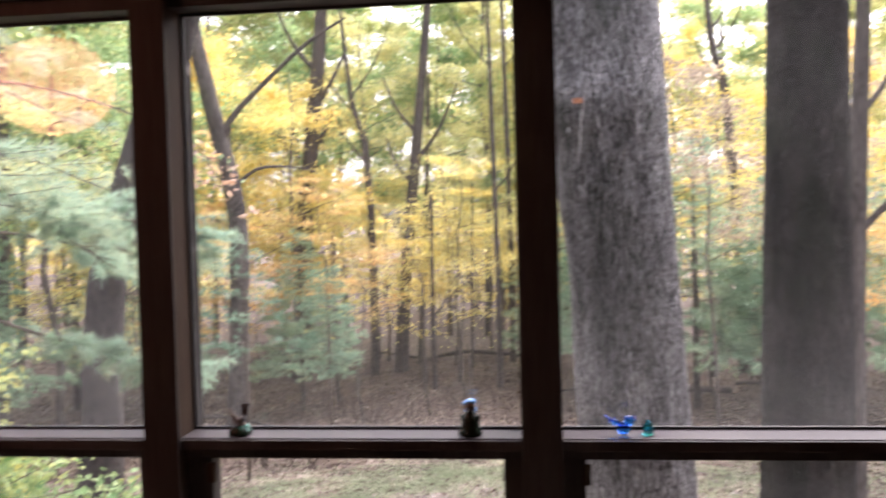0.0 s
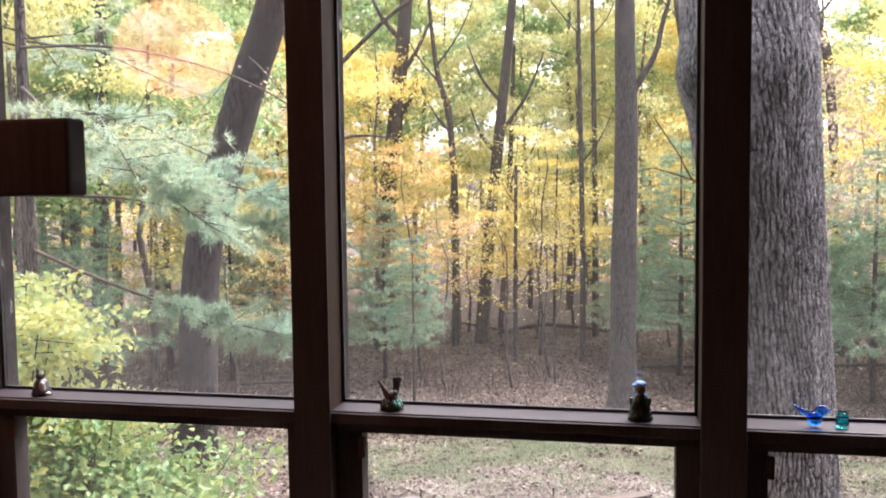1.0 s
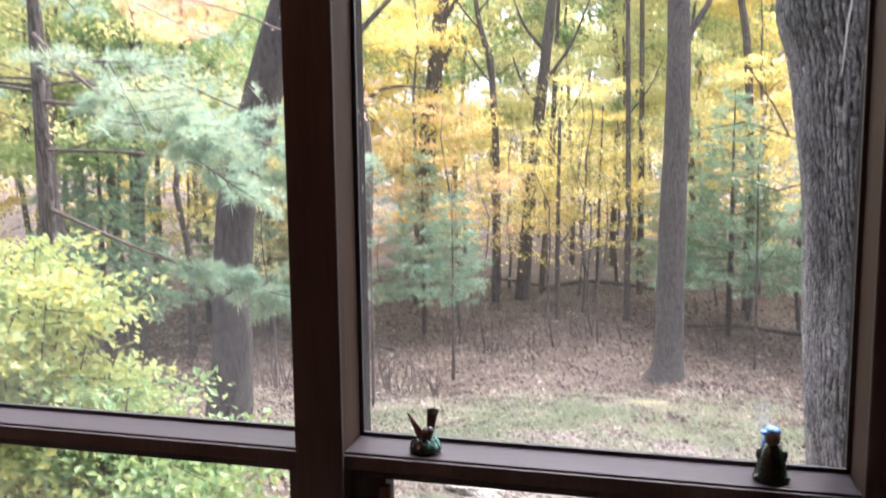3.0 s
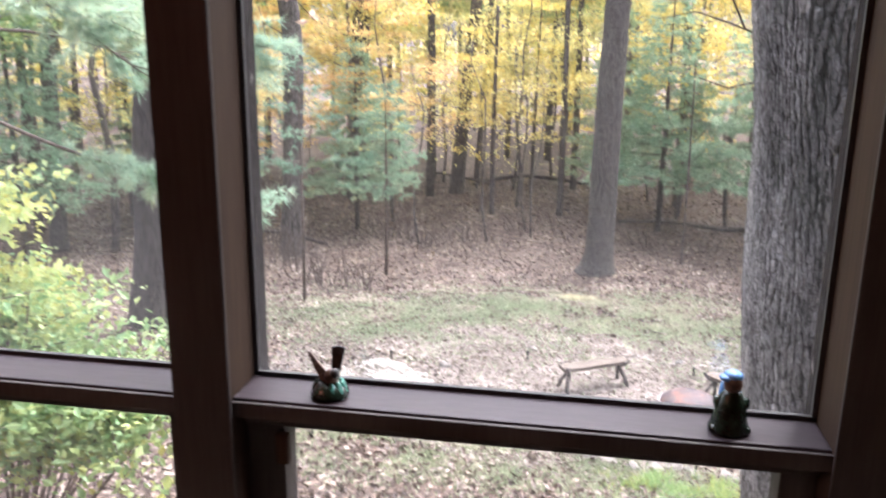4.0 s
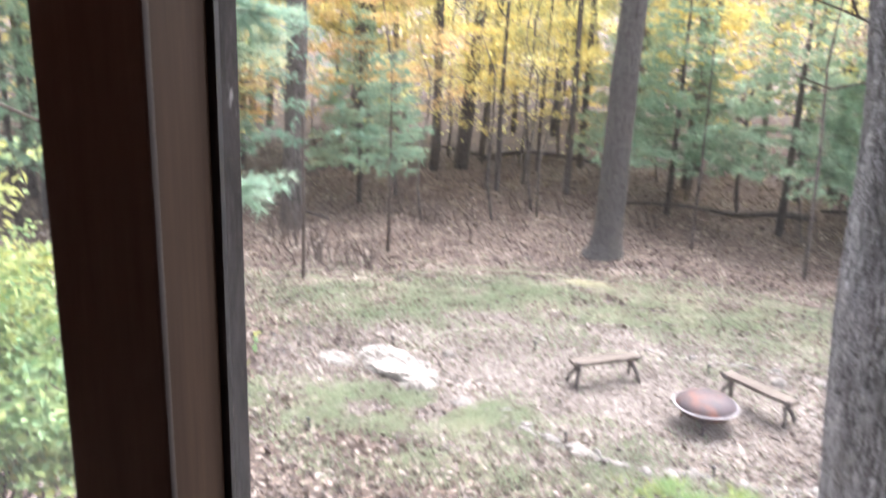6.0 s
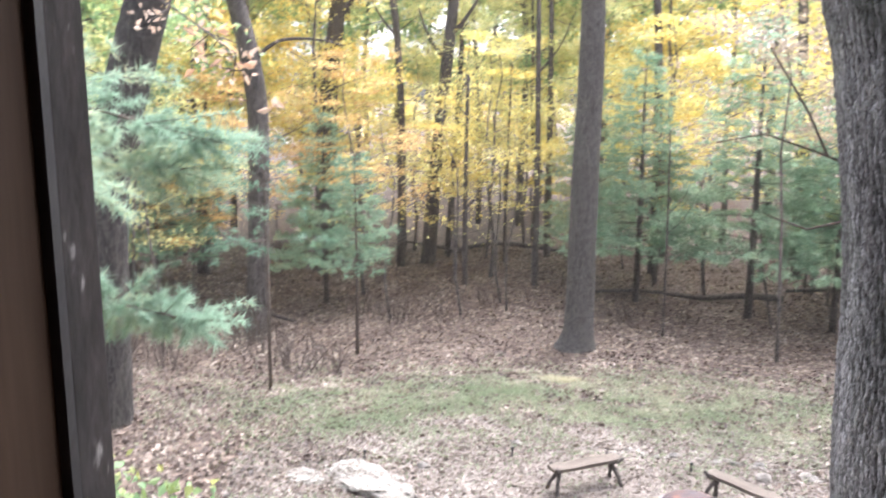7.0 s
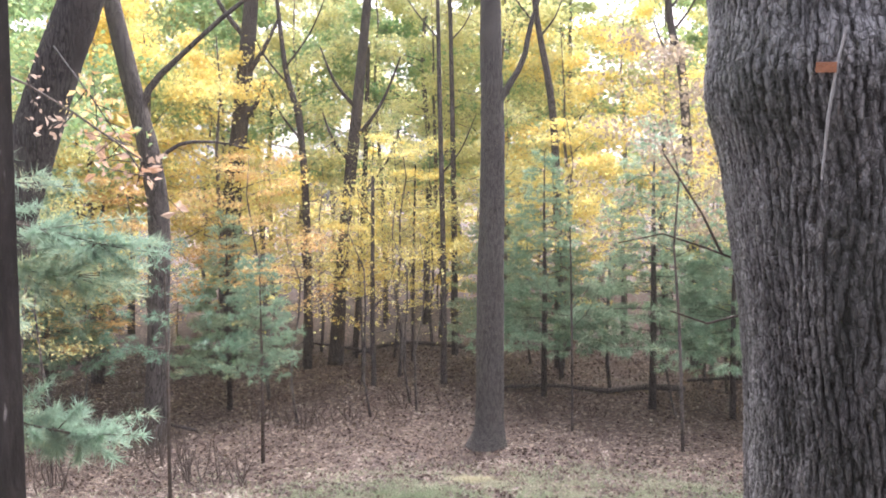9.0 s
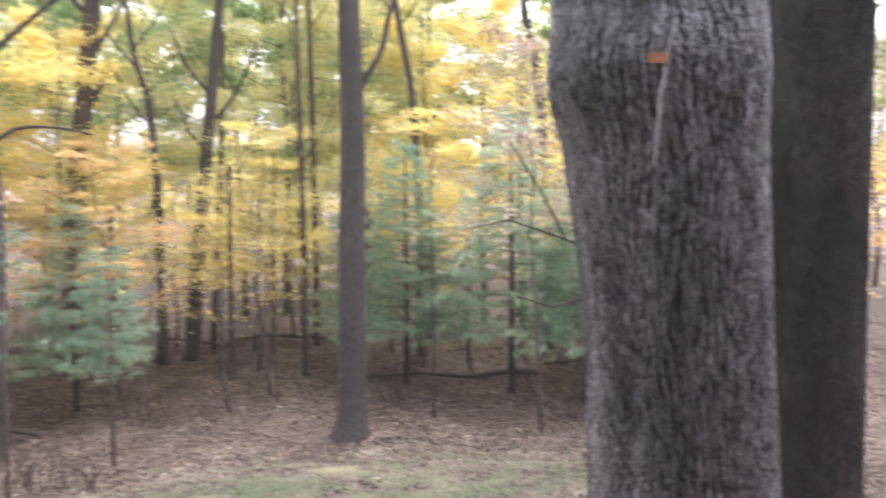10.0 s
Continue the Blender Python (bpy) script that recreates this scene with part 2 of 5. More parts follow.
def crust(name, stops, rough=0.6, shine=0.5):
    """Bark crust: grey, flaked at a finger's width, mottled with lichen, algae and damp over the height of the trunk."""
    m, n, l, b = material(name)
    flake = noise_of(n, l, 42, 8, 0.75, (1, 1, 0.45))
    fine = noise_of(n, l, 170, 4, 0.7, (1, 1, 0.6))
    tc = n.new("ShaderNodeTexCoord")
    mp = n.new("ShaderNodeMapping")
    mp.inputs["Scale"].default_value = (1, 1, 0.5)
    l.new(tc.outputs["Object"], mp.inputs["Vector"])
    warp = n.new("ShaderNodeTexNoise")
    warp.inputs["Scale"].default_value, warp.inputs["Detail"].default_value = 45, 5
    l.new(mp.outputs[0], warp.inputs["Vector"])
    push = n.new("ShaderNodeVectorMath")
    push.operation = 'MULTIPLY_ADD'
    l.new(warp.outputs["Color"], push.inputs[0])
    push.inputs[1].default_value = (0.022, 0.022, 0.022)
    l.new(mp.outputs[0], push.inputs[2])
    v = n.new("ShaderNodeTexVoronoi")
    v.feature = 'DISTANCE_TO_EDGE'
    v.inputs["Scale"].default_value = 62
    l.new(push.outputs[0], v.inputs["Vector"])
    plate = n.new("ShaderNodeMapRange")
    plate.inputs["From Max"].default_value = 0.14
    l.new(v.outputs["Distance"], plate.inputs["Value"])
    patch = noise_of(n, l, 2.1, 5, 0.65, (1, 1, 0.5))
    damp = noise_of(n, l, 4.5, 4, 0.6, (1, 1, 0.22))
    c = colours(n, l, flake, stops)
    c = mix(n, l, 0.5, c, colours(n, l, fine, [(0.3, (0.55, 0.55, 0.55)), (0.68, (1.3, 1.3, 1.3))]), 'MULTIPLY')
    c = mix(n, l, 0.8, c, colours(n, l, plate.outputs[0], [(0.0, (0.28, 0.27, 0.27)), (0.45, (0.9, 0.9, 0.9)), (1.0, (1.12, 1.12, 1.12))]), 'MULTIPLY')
    c = mix(n, l, 0.75, c, colours(n, l, damp, [(0.37, (0.33, 0.33, 0.34)), (0.62, (1.4, 1.4, 1.4))]), 'MULTIPLY')
    c = mix(n, l, colours(n, l, patch, [(0.5, (0, 0, 0)), (0.68, (0.6, 0.6, 0.6))]), c, (0.045, 0.06, 0.036))
    l.new(c, b.inputs["Base Color"])
    r = n.new("ShaderNodeMapRange")
    r.inputs["From Min"].default_value, r.inputs["From Max"].default_value = 0.35, 0.65
    r.inputs["To Min"].default_value, r.inputs["To Max"].default_value = rough - 0.18, rough + 0.2
    l.new(flake, r.inputs["Value"])
    l.new(r.outputs[0], b.inputs["Roughness"])
    b.inputs["Specular IOR Level"].default_value = shine
    s = n.new("ShaderNodeMath")
    s.operation = 'MULTIPLY_ADD'
    l.new(fine, s.inputs[0])
    s.inputs[1].default_value = 0.35
    l.new(flake, s.inputs[2])
    cut = n.new("ShaderNodeMath")
    cut.operation = 'MULTIPLY_ADD'
    l.new(plate.outputs[0], cut.inputs[0])
    cut.inputs[1].default_value = 0.55
    l.new(s.outputs[0], cut.inputs[2])
    bump(n, l, cut.outputs[0], b, 1.0, 0.02)
    return m


M_WOOD = surface("stained_wood", [(0.3, (0.04, 0.034, 0.032)), (0.7, (0.068, 0.059, 0.055))], 5, (1, 1, 0.08), 0.5, 0.15, 0.002, 90, shine=0.15)
M_JAMB = surface("varnished_jamb", [(0.3, (0.034, 0.02, 0.0125)), (0.7, (0.058, 0.036, 0.023))], 5, (1, 1, 0.06), 0.65, 0.12, 0.002, 80, shine=0.15)
M_SILL = surface("worn_sill_paint", [(0.3, (0.021, 0.0145, 0.0175)), (0.7, (0.042, 0.03, 0.036))], 3, (0.25, 1, 1), 0.48, 0.2, 0.002, 70, shine=0.28)
M_GASKET = surface("black_gasket", [(0.3, (0.015, 0.015, 0.016)), (0.7, (0.03, 0.028, 0.027))], 20, rough=0.6)
M_WEATHERED = surface("weathered_grey_wood", [(0.35, (0.016, 0.013, 0.012)), (0.63, (0.036, 0.031, 0.029)), (0.69, (0.3, 0.28, 0.27))], 22, (1, 1, 0.55), 0.9, 0.6, 0.004, 90, shine=0.08)
M_WALL = surface("wood_panelling", [(0.3, (0.24, 0.2, 0.17)), (0.7, (0.36, 0.31, 0.27))], 3, (1, 1, 0.06), 0.5, 0.15, 0.003, 60)
M_CEIL = surface("ceiling_boards", [(0.3, (0.4, 0.36, 0.32)), (0.7, (0.54, 0.49, 0.44))], 2, rough=0.8)
M_FLOOR = surface("floor_boards", [(0.3, (0.15, 0.115, 0.09)), (0.7, (0.24, 0.19, 0.155))], 3, (1, 0.08, 1), 0.35, 0.15, 0.002, 60)
# furrow and ridge-side tones: the bark's own dark colour plus painted crevice shade
M_SHADED_FURROW = crust("shaded_bark_furrow", [(0.3, (0.04, 0.037, 0.036)), (0.7, (0.13, 0.122, 0.12))], 0.85, 0.3)
M_SHADED_SIDE = crust("shaded_ridge_side", [(0.3, (0.085, 0.081, 0.08)), (0.7, (0.37, 0.358, 0.36))], 0.6)
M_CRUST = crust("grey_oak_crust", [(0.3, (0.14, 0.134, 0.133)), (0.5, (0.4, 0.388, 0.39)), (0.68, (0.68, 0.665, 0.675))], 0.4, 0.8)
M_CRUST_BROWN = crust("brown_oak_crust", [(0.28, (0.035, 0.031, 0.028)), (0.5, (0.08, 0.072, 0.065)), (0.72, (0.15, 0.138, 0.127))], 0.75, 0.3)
M_SHADED_SIDE_BROWN = crust("shaded_brown_side", [(0.3, (0.028, 0.024, 0.021)), (0.7, (0.075, 0.067, 0.06))], 0.8, 0.3)
M_BARK2 = bark_material("grey_bark", [(0.05, (0.03, 0.026, 0.024)), (0.5, (0.08, 0.072, 0.066)), (1.0, (0.19, 0.172, 0.16))], 30, 0.35)
M_BARK3 = bark_material("dark_bark", [(0.05, (0.026, 0.022, 0.019)), (0.5, (0.075, 0.063, 0.056)), (1.0, (0.17, 0.146, 0.132))], 18, 0.3)
M_BARK6 = bark_material("brown_grey_bark", [(0.05, (0.05, 0.043, 0.038)), (0.5, (0.12, 0.104, 0.094)), (1.0, (0.24, 0.21, 0.19))], 18, 0.3)
M_BARK5 = bark_material("black_bark", [(0.05, (0.012, 0.01, 0.009)), (0.5, (0.035, 0.03, 0.027)), (1.0, (0.085, 0.074, 0.068))], 18, 0.3)
M_TWIG = surface("twig_bark", [(0.3, (0.06, 0.045, 0.035)), (0.7, (0.14, 0.11, 0.09))], 10, rough=0.9)
M_GOLD = foliage("golden_leaf", [(0.0, (0.78, 0.54, 0.16)), (0.3, (0.86, 0.71, 0.22)), (0.65, (0.86, 0.78, 0.34)), (1.0, (0.63, 0.65, 0.29))], 0.55)
M_LIME = foliage("yellow_green_leaf", [(0.0, (0.5, 0.52, 0.2)), (0.45, (0.66, 0.65, 0.29)), (0.75, (0.78, 0.71, 0.34)), (1.0, (0.44, 0.53, 0.28))], 0.55)
M_HIGH = foliage("yellowing_green_leaf", [(0.0, (0.26, 0.36, 0.14)), (0.4, (0.42, 0.49, 0.21)), (0.75, (0.58, 0.57, 0.26)), (1.0, (0.34, 0.43, 0.2))], 0.5)
M_TAN = foliage("tan_orange_leaf", [(0.0, (0.66, 0.36, 0.13)), (0.5, (0.76, 0.55, 0.24)), (1.0, (0.76, 0.67, 0.36))], 0.5)
M_OAK = foliage("brown_oak_leaf", [(0.0, (0.3, 0.24, 0.19)), (0.5, (0.46, 0.38, 0.27)), (1.0, (0.6, 0.53, 0.3))], 0.45)
M_DRY = foliage("dry_pink_leaf", [(0.0, (0.46, 0.27, 0.16)), (0.5, (0.56, 0.4, 0.29)), (1.0, (0.62, 0.5, 0.4))])
M_SHRUB = foliage("shrub_leaf", [(0.0, (0.46, 0.43, 0.11)), (0.4, (0.34, 0.44, 0.18)), (0.75, (0.21, 0.36, 0.17)), (1.0, (0.43, 0.47, 0.23))], 0.45)
M_SHRUB2 = foliage("yellowing_shrub_leaf", [(0.0, (0.62, 0.57, 0.18)), (0.4, (0.54, 0.6, 0.25)), (0.75, (0.4, 0.53, 0.28)), (1.0, (0.6, 0.63, 0.32))], 0.52)
M_NEEDLE = foliage("pine_needle", [(0.0, (0.19, 0.33, 0.22)), (0.5, (0.36, 0.5, 0.35)), (0.85, (0.54, 0.65, 0.46)), (1.0, (0.66, 0.63, 0.38))], 0.55, 0.5)
M_NEEDLE_DEEP = foliage("deep_green_needle", [(0.0, (0.1, 0.2, 0.135)), (0.5, (0.22, 0.35, 0.24)), (0.85, (0.36, 0.47, 0.32)), (1.0, (0.55, 0.53, 0.3))], 0.5, 0.5)
M_LEAFGREEN = foliage("green_leaf", [(0.0, (0.22, 0.36, 0.16)), (0.5, (0.36, 0.5, 0.24)), (1.0, (0.56, 0.6, 0.26))], 0.5)
M_NEEDLE_PALE = foliage("young_pine_needle", [(0.0, (0.23, 0.36, 0.26)), (0.6, (0.38, 0.51, 0.38)), (1.0, (0.6, 0.6, 0.36))], 0.45, 0.5)
M_LITTER = foliage("fallen_leaf", [(0.12, (0.042, 0.027, 0.02)), (0.4, (0.1, 0.068, 0.051)), (0.62, (0.16, 0.118, 0.09)), (0.84, (0.4, 0.34, 0.28))], 0.15, 0.5)
M_BITS = foliage("dry_leaf_scrap", [(0.0, (0.13, 0.1, 0.08)), (0.45, (0.205, 0.168, 0.14)), (0.75, (0.275, 0.235, 0.2)), (1.0, (0.4, 0.355, 0.31))], 0.1, 0.7)
M_GRASS = foliage("grass_blade", [(0.0, (0.22, 0.28, 0.16)), (0.5, (0.34, 0.39, 0.25)), (1.0, (0.5, 0.48, 0.35))], 0.3)
M_STRAW = foliage("straw_blade", [(0.0, (0.5, 0.47, 0.3)), (1.0, (0.66, 0.63, 0.44))], 0.25)
M_TAG = surface("orange_tag", [(0.3, (0.5, 0.2, 0.1)), (0.7, (0.62, 0.28, 0.15))], 20, rough=0.6)
M_THREAD = surface("pale_thread", [(0.3, (0.4, 0.39, 0.38)), (0.7, (0.55, 0.54, 0.52))], 20, rough=0.7)
M_STONE = surface("field_stone", [(0.3, (0.1, 0.09, 0.08)), (0.7, (0.27, 0.248, 0.222))], 6, rough=0.9, relief=0.6, dist=0.02, grain=40, per_piece=0.7)
M_PALE = surface("pale_boulder", [(0.36, (0.19, 0.165, 0.138)), (0.5, (0.28, 0.255, 0.22)), (0.64, (0.38, 0.35, 0.31))], 4, rough=0.95, relief=1.0, dist=0.06, grain=16)
M_RUST = surface("rusted_steel", [(0.36, (0.05, 0.043, 0.05)), (0.5, (0.08, 0.054, 0.053)), (0.64, (0.16, 0.07, 0.048))], 4.2, rough=0.65, relief=0.2, grain=50, metal=0.1, shine=0.3)
M_RIM = surface("bare_steel_rim", [(0.3, (0.18, 0.165, 0.168)), (0.7, (0.3, 0.278, 0.282))], 12, rough=0.7, metal=0.1)
M_BENCH = surface("weathered_bench_wood", [(0.3, (0.08, 0.064, 0.052)), (0.7, (0.165, 0.138, 0.115))], 6, (0.2, 1, 1), 0.85, 0.4, 0.005, 60, shine=0.2)


SILL, HEAD = 0.855, 2.19


def glass_material(name, veil):
    """Clear pane with a film of dust and a painted veil of glare low down: see-through, slightly mirroring."""
    m, n, l, b = material(name)
    n.remove(b)
    clear = n.new("ShaderNodeBsdfTransparent")
    gloss = n.new("ShaderNodeBsdfGlossy")
    gloss.inputs["Roughness"].default_value = 0.01
    dust = n.new("ShaderNodeBsdfTranslucent")
    dust.inputs["Color"].default_value = (0.8, 0.8, 0.8, 1)
    film = colours(n, l, noise_of(n, l, 2.2, 5, 0.6), [(0.35, (DUST * 0.5,) * 3), (0.7, (DUST * 1.6,) * 3)])
    # painted veil of glare that thins out half a metre above the sill, in smears
    tc = n.new("ShaderNodeTexCoord")
    xyz = n.new("ShaderNodeSeparateXYZ")
    l.new(tc.outputs["Object"], xyz.inputs[0])
    rise = n.new("ShaderNodeMapRange")
    rise.interpolation_type = 'SMOOTHSTEP'
    rise.inputs["From Min"].default_value, rise.inputs["From Max"].default_value = SILL - 0.1, SILL + 0.62
    rise.inputs["To Min"].default_value, rise.inputs["To Max"].default_value = veil, 0.0
    l.new(xyz.outputs["Z"], rise.inputs["Value"])
    smear = colours(n, l, noise_of(n, l, 3.5, 6, 0.7, (1, 1, 0.35)), [(0.3, (0.5, 0.5, 0.5)), (0.68, (1.4, 1.4, 1.4))])
    film = mix(n, l, 1.0, film, mix(n, l, 1.0, rise.outputs[0], smear, 'MULTIPLY'), 'ADD')
    a = n.new("ShaderNodeMixShader")
    l.new(film, a.inputs[0])
    l.new(clear.outputs[0], a.inputs[1])
    l.new(dust.outputs[0], a.inputs[2])
    c = n.new("ShaderNodeMixShader")
    c.inputs[0].default_value = 0.05
    l.new(a.outputs[0], c.inputs[1])
    l.new(gloss.outputs[0], c.inputs[2])
    l.new(c.outputs[0], n["Material Output"].inputs["Surface"])
    return m


M_GLASS = glass_material("window_glass", VEIL)
M_GLASS_LOW = glass_material("lower_window_glass", 0.002)


# ---- the room ----
GLASS_Y = 2.80
POSTS = [(-3.28, -3.18), (-2.165, -2.065), (-0.953, -0.853), (0.212, 0.318), (1.40, 1.50)]


def structure(name, geo, mat, label, category):
    return tagged(part(name, geo, mat), label, category, "", "structure")


structure("floor", box(-4.6, 3.2, -3.0, 2.62, -0.12, 0.0), M_FLOOR, "dark wooden floor boards of the room", "floor")
structure("ceiling", box(-4.6, 3.2, -3.0, 2.95, 2.75, 2.9), M_CEIL, "brown wooden ceiling of the room", "ceiling")
structure("wall_south", box(-4.6, 3.2, -3.15, -3.0, -0.12, 2.75), M_WALL, "brown wood-panelled rear wall", "wall")
structure("wall_west", box(-4.75, -4.6, -3.15, 2.9, -0.12, 2.75), M_WALL, "brown wood-panelled side wall", "wall")
structure("wall_east", box(3.2, 3.35, -3.15, 2.9, -0.12, 2.75), M_WALL, "brown wood-panelled side wall", "wall")
wall = tagged(new("wall_north"), "dark timber window wall facing the woods", "wall", "", "structure")
part("wall_base", box(-4.6, 3.2, 2.64, 2.88, -0.4, 0.16), M_WOOD, wall)
part("wall_header", box(-4.6, 3.2, 2.64, 2.88, 2.235, 2.75), M_WOOD, wall)
part("wall_end", box(-4.6, -3.28, 2.64, 2.88, 0.16, 2.235), M_WOOD, wall)
part("wall_end", box(1.50, 3.2, 2.64, 2.88, 0.16, 2.235), M_WOOD, wall)
structure("foundation", box(-4.75, 3.35, -3.15, 2.9, -3.8, -0.42), M_STONE, "stone foundation of the house", "foundation")
structure("roof", box(-5.2, 3.8, -3.6, 3.0, 2.9, 3.05), M_WEATHERED, "flat weathered roof of the house", "roof")

for a, b in POSTS:
    post = thing("window_post", "dark stained timber post between two windows", "post", group="window posts", kind="structure")
    part("casing", box(a - 0.005, b + 0.008, 2.648, 2.66, 0.16, 2.235, 0.004), M_WOOD, post)
    part("bead", box(a + 0.004, b - 0.004, 2.66, 2.668, 0.16, 2.235), M_GASKET, post)
    part("core", box(a, b, 2.668, 2.792, 0.16, 2.235, 0.002), M_JAMB, post, "lighter brown side of the post")
    part("outer_post", box(a - 0.001, b + 0.001, 2.808, 2.862, 0.16, 2.235, 0.003), M_WEATHERED, post, "weathered grey outer timber with pale specks")

for i in range(4):
    x0, x1 = POSTS[i][1], POSTS[i + 1][0]
    w = tagged(new(f"window_{i + 1}"), "fixed timber window with a smaller pane below the sill", "window", "", "structure")
    part("sill_nosing", box(x0, x1, 2.666, 2.676, SILL - 0.036, SILL - 0.004, 0.003), M_WOOD, w, "dark brown front edge of the sill")
    part("window_sill", box(x0, x1, 2.678, 2.796, SILL - 0.034, SILL, 0.004), M_SILL, w, "worn purple-brown painted sill board")
    part("sill_rail", box(x0, x1, 2.728, 2.80, SILL - 0.078, SILL - 0.034, 0.003), M_WOOD, w)
    part("top_rail", box(x0, x1, 2.70, 2.80, HEAD, 2.235, 0.003), M_WOOD, w)
    part("stop", box(x0, x1, 2.786, 2.797, SILL, SILL + 0.009), M_GASKET, w)
    part("stop", box(x0, x0 + 0.009, 2.786, 2.797, SILL, HEAD), M_GASKET, w)
    part("stop", box(x1 - 0.009, x1, 2.786, 2.797, SILL, HEAD), M_GASKET, w)
    part("stop", box(x0, x1, 2.786, 2.797, HEAD - 0.009, HEAD), M_GASKET, w)
    part("pane", box(x0, x1, GLASS_Y, GLASS_Y + 0.004, SILL - 0.02, HEAD + 0.02), M_GLASS, w).visible_shadow = False
    part("outer_sill", box(x0, x1, 2.806, 2.832, SILL - 0.085, SILL - 0.03, 0.003), M_WEATHERED, w)
    # the lower sash
    l0, l1, z0, z1 = x0 + 0.078, x1 - 0.063, 0.26, SILL - 0.078
    part("sash_stile", box(x0, l0, 2.735, 2.80, 0.16, z1, 0.003), M_WOOD, w)
    part("sash_stile", box(l1, x1, 2.735, 2.80, 0.16, z1, 0.003), M_WOOD, w)
    part("sash_rail", box(l0, l1, 2.735, 2.80, 0.16, z0, 0.003), M_WOOD, w)
    part("lower_pane", box(l0, l1, GLASS_Y - 0.02, GLASS_Y - 0.016, z0, z1), M_GLASS_LOW, w).visible_shadow = False
    catch = box(l0 - 0.012, l0 + 0.014, 2.715, 2.735, z1 - 0.075, z1 - 0.012, 0.004)
    part("catch", catch, M_JAMB, w, "small brown wooden catch")


# ---- ground ----
def axis(lo, hi, near_lo, near_hi, step):
    fine = list(np.arange(near_lo, near_hi + 1e-6, step))
    out, d = [], step
    p = near_lo
    while p > lo:
        d *= 1.35
        p -= d
        out.append(max(p, lo))
    low = out[::-1]
    out, d, p = [], step, near_hi
    while p < hi:
        d *= 1.35
        p += d
        out.append(min(p, hi))
    return low + fine + out


def ground_material():
    m, n, l, b = material("leaf_litter_ground")
    big = noise_of(n, l, 0.35, 5, 0.6)
    mid = noise_of(n, l, 9, 6, 0.7)
    vor = n.new("ShaderNodeTexVoronoi")
    vor.inputs["Scale"].default_value = 14
    tc = n.new("ShaderNodeTexCoord")
    l.new(tc.outputs["Object"], vor.inputs["Vector"])
    sep = n.new("ShaderNodeSeparateColor")
    l.new(vor.outputs["Color"], sep.inputs[0])
    c = colours(n, l, sep.outputs[0], [(0.0, (0.036, 0.023, 0.017)), (0.45, (0.072, 0.048, 0.036)), (0.8, (0.13, 0.094, 0.072)), (1.0, (0.3, 0.244, 0.198))])
    c = mix(n, l, 0.6, c, colours(n, l, mid, [(0.3, (0.45, 0.42, 0.4)), (0.7, (1.3, 1.3, 1.3))]), 'MULTIPLY')
    c = mix(n, l, 0.5, c, colours(n, l, big, [(0.35, (0.75, 0.7, 0.66)), (0.65, (1.15, 1.15, 1.15))]), 'MULTIPLY')
    # bare, paler grit round the fire pit, with a ragged edge
    mp = n.new("ShaderNodeMapping")
    mp.vector_type = 'TEXTURE'
    mp.inputs["Location"].default_value = (0.2, 12.9, -3.5)
    mp.inputs["Scale"].default_value = (4.6, 2.2, 50.0)
    l.new(tc.outputs["Object"], mp.inputs["Vector"])
    far = n.new("ShaderNodeVectorMath")
    far.operation = 'LENGTH'
    l.new(mp.outputs[0], far.inputs[0])
    rag = n.new("ShaderNodeMath")
    rag.operation = 'MULTIPLY_ADD'
    l.new(noise_of(n, l, 1.6, 5, 0.7), rag.inputs[0])
    rag.inputs[1].default_value = 0.9
    l.new(far.outputs["Value"], rag.inputs[2])
    bare = colours(n, l, rag.outputs[0], [(0.0, (1, 1, 1)), (0.8, (0.9, 0.9, 0.9)), (1.0, (0, 0, 0))])
    grit = colours(n, l, mid, [(0.3, (0.19, 0.158, 0.132)), (0.7, (0.28, 0.242, 0.208))])
    c = mix(n, l, bare, c, grit)
    l.new(c, b.inputs["Base Color"])
    b.inputs["Roughness"].default_value = 0.95
    bump(n, l, mid, b, 0.7, 0.03)
    return m


gx, gy = axis(-400, 400, -16, 14, 0.25), axis(-40, 900, 3.0, 36, 0.25)
gv = []
for y in gy:
    for x in gx:
        near = 1 - ramp(40, 60, abs(y)) * 0.6
        gv.append((x, y, ground_z(x, y) + near * (0.10 * noise.noise((x * 0.35, y * 0.35, 1)) + 0.035 * noise.noise((x * 1.4, y * 1.4, 5)))))
nx = len(gx)
gf = [(j * nx + i, j * nx + i + 1, (j + 1) * nx + i + 1, (j + 1) * nx + i) for j in range(len(gy) - 1) for i in range(nx - 1)]
ground = part("ground", (gv, gf), ground_material(), soft=True)
tagged(ground, "woodland ground covered in brown fallen leaves", "ground", "", "structure")


def lie(x, y):
    near = 1 - ramp(40, 60, abs(y)) * 0.6
    return ground_z(x, y) + near * (0.10 * noise.noise((x * 0.35, y * 0.35, 1)) + 0.035 * noise.noise((x * 1.4, y * 1.4, 5)))


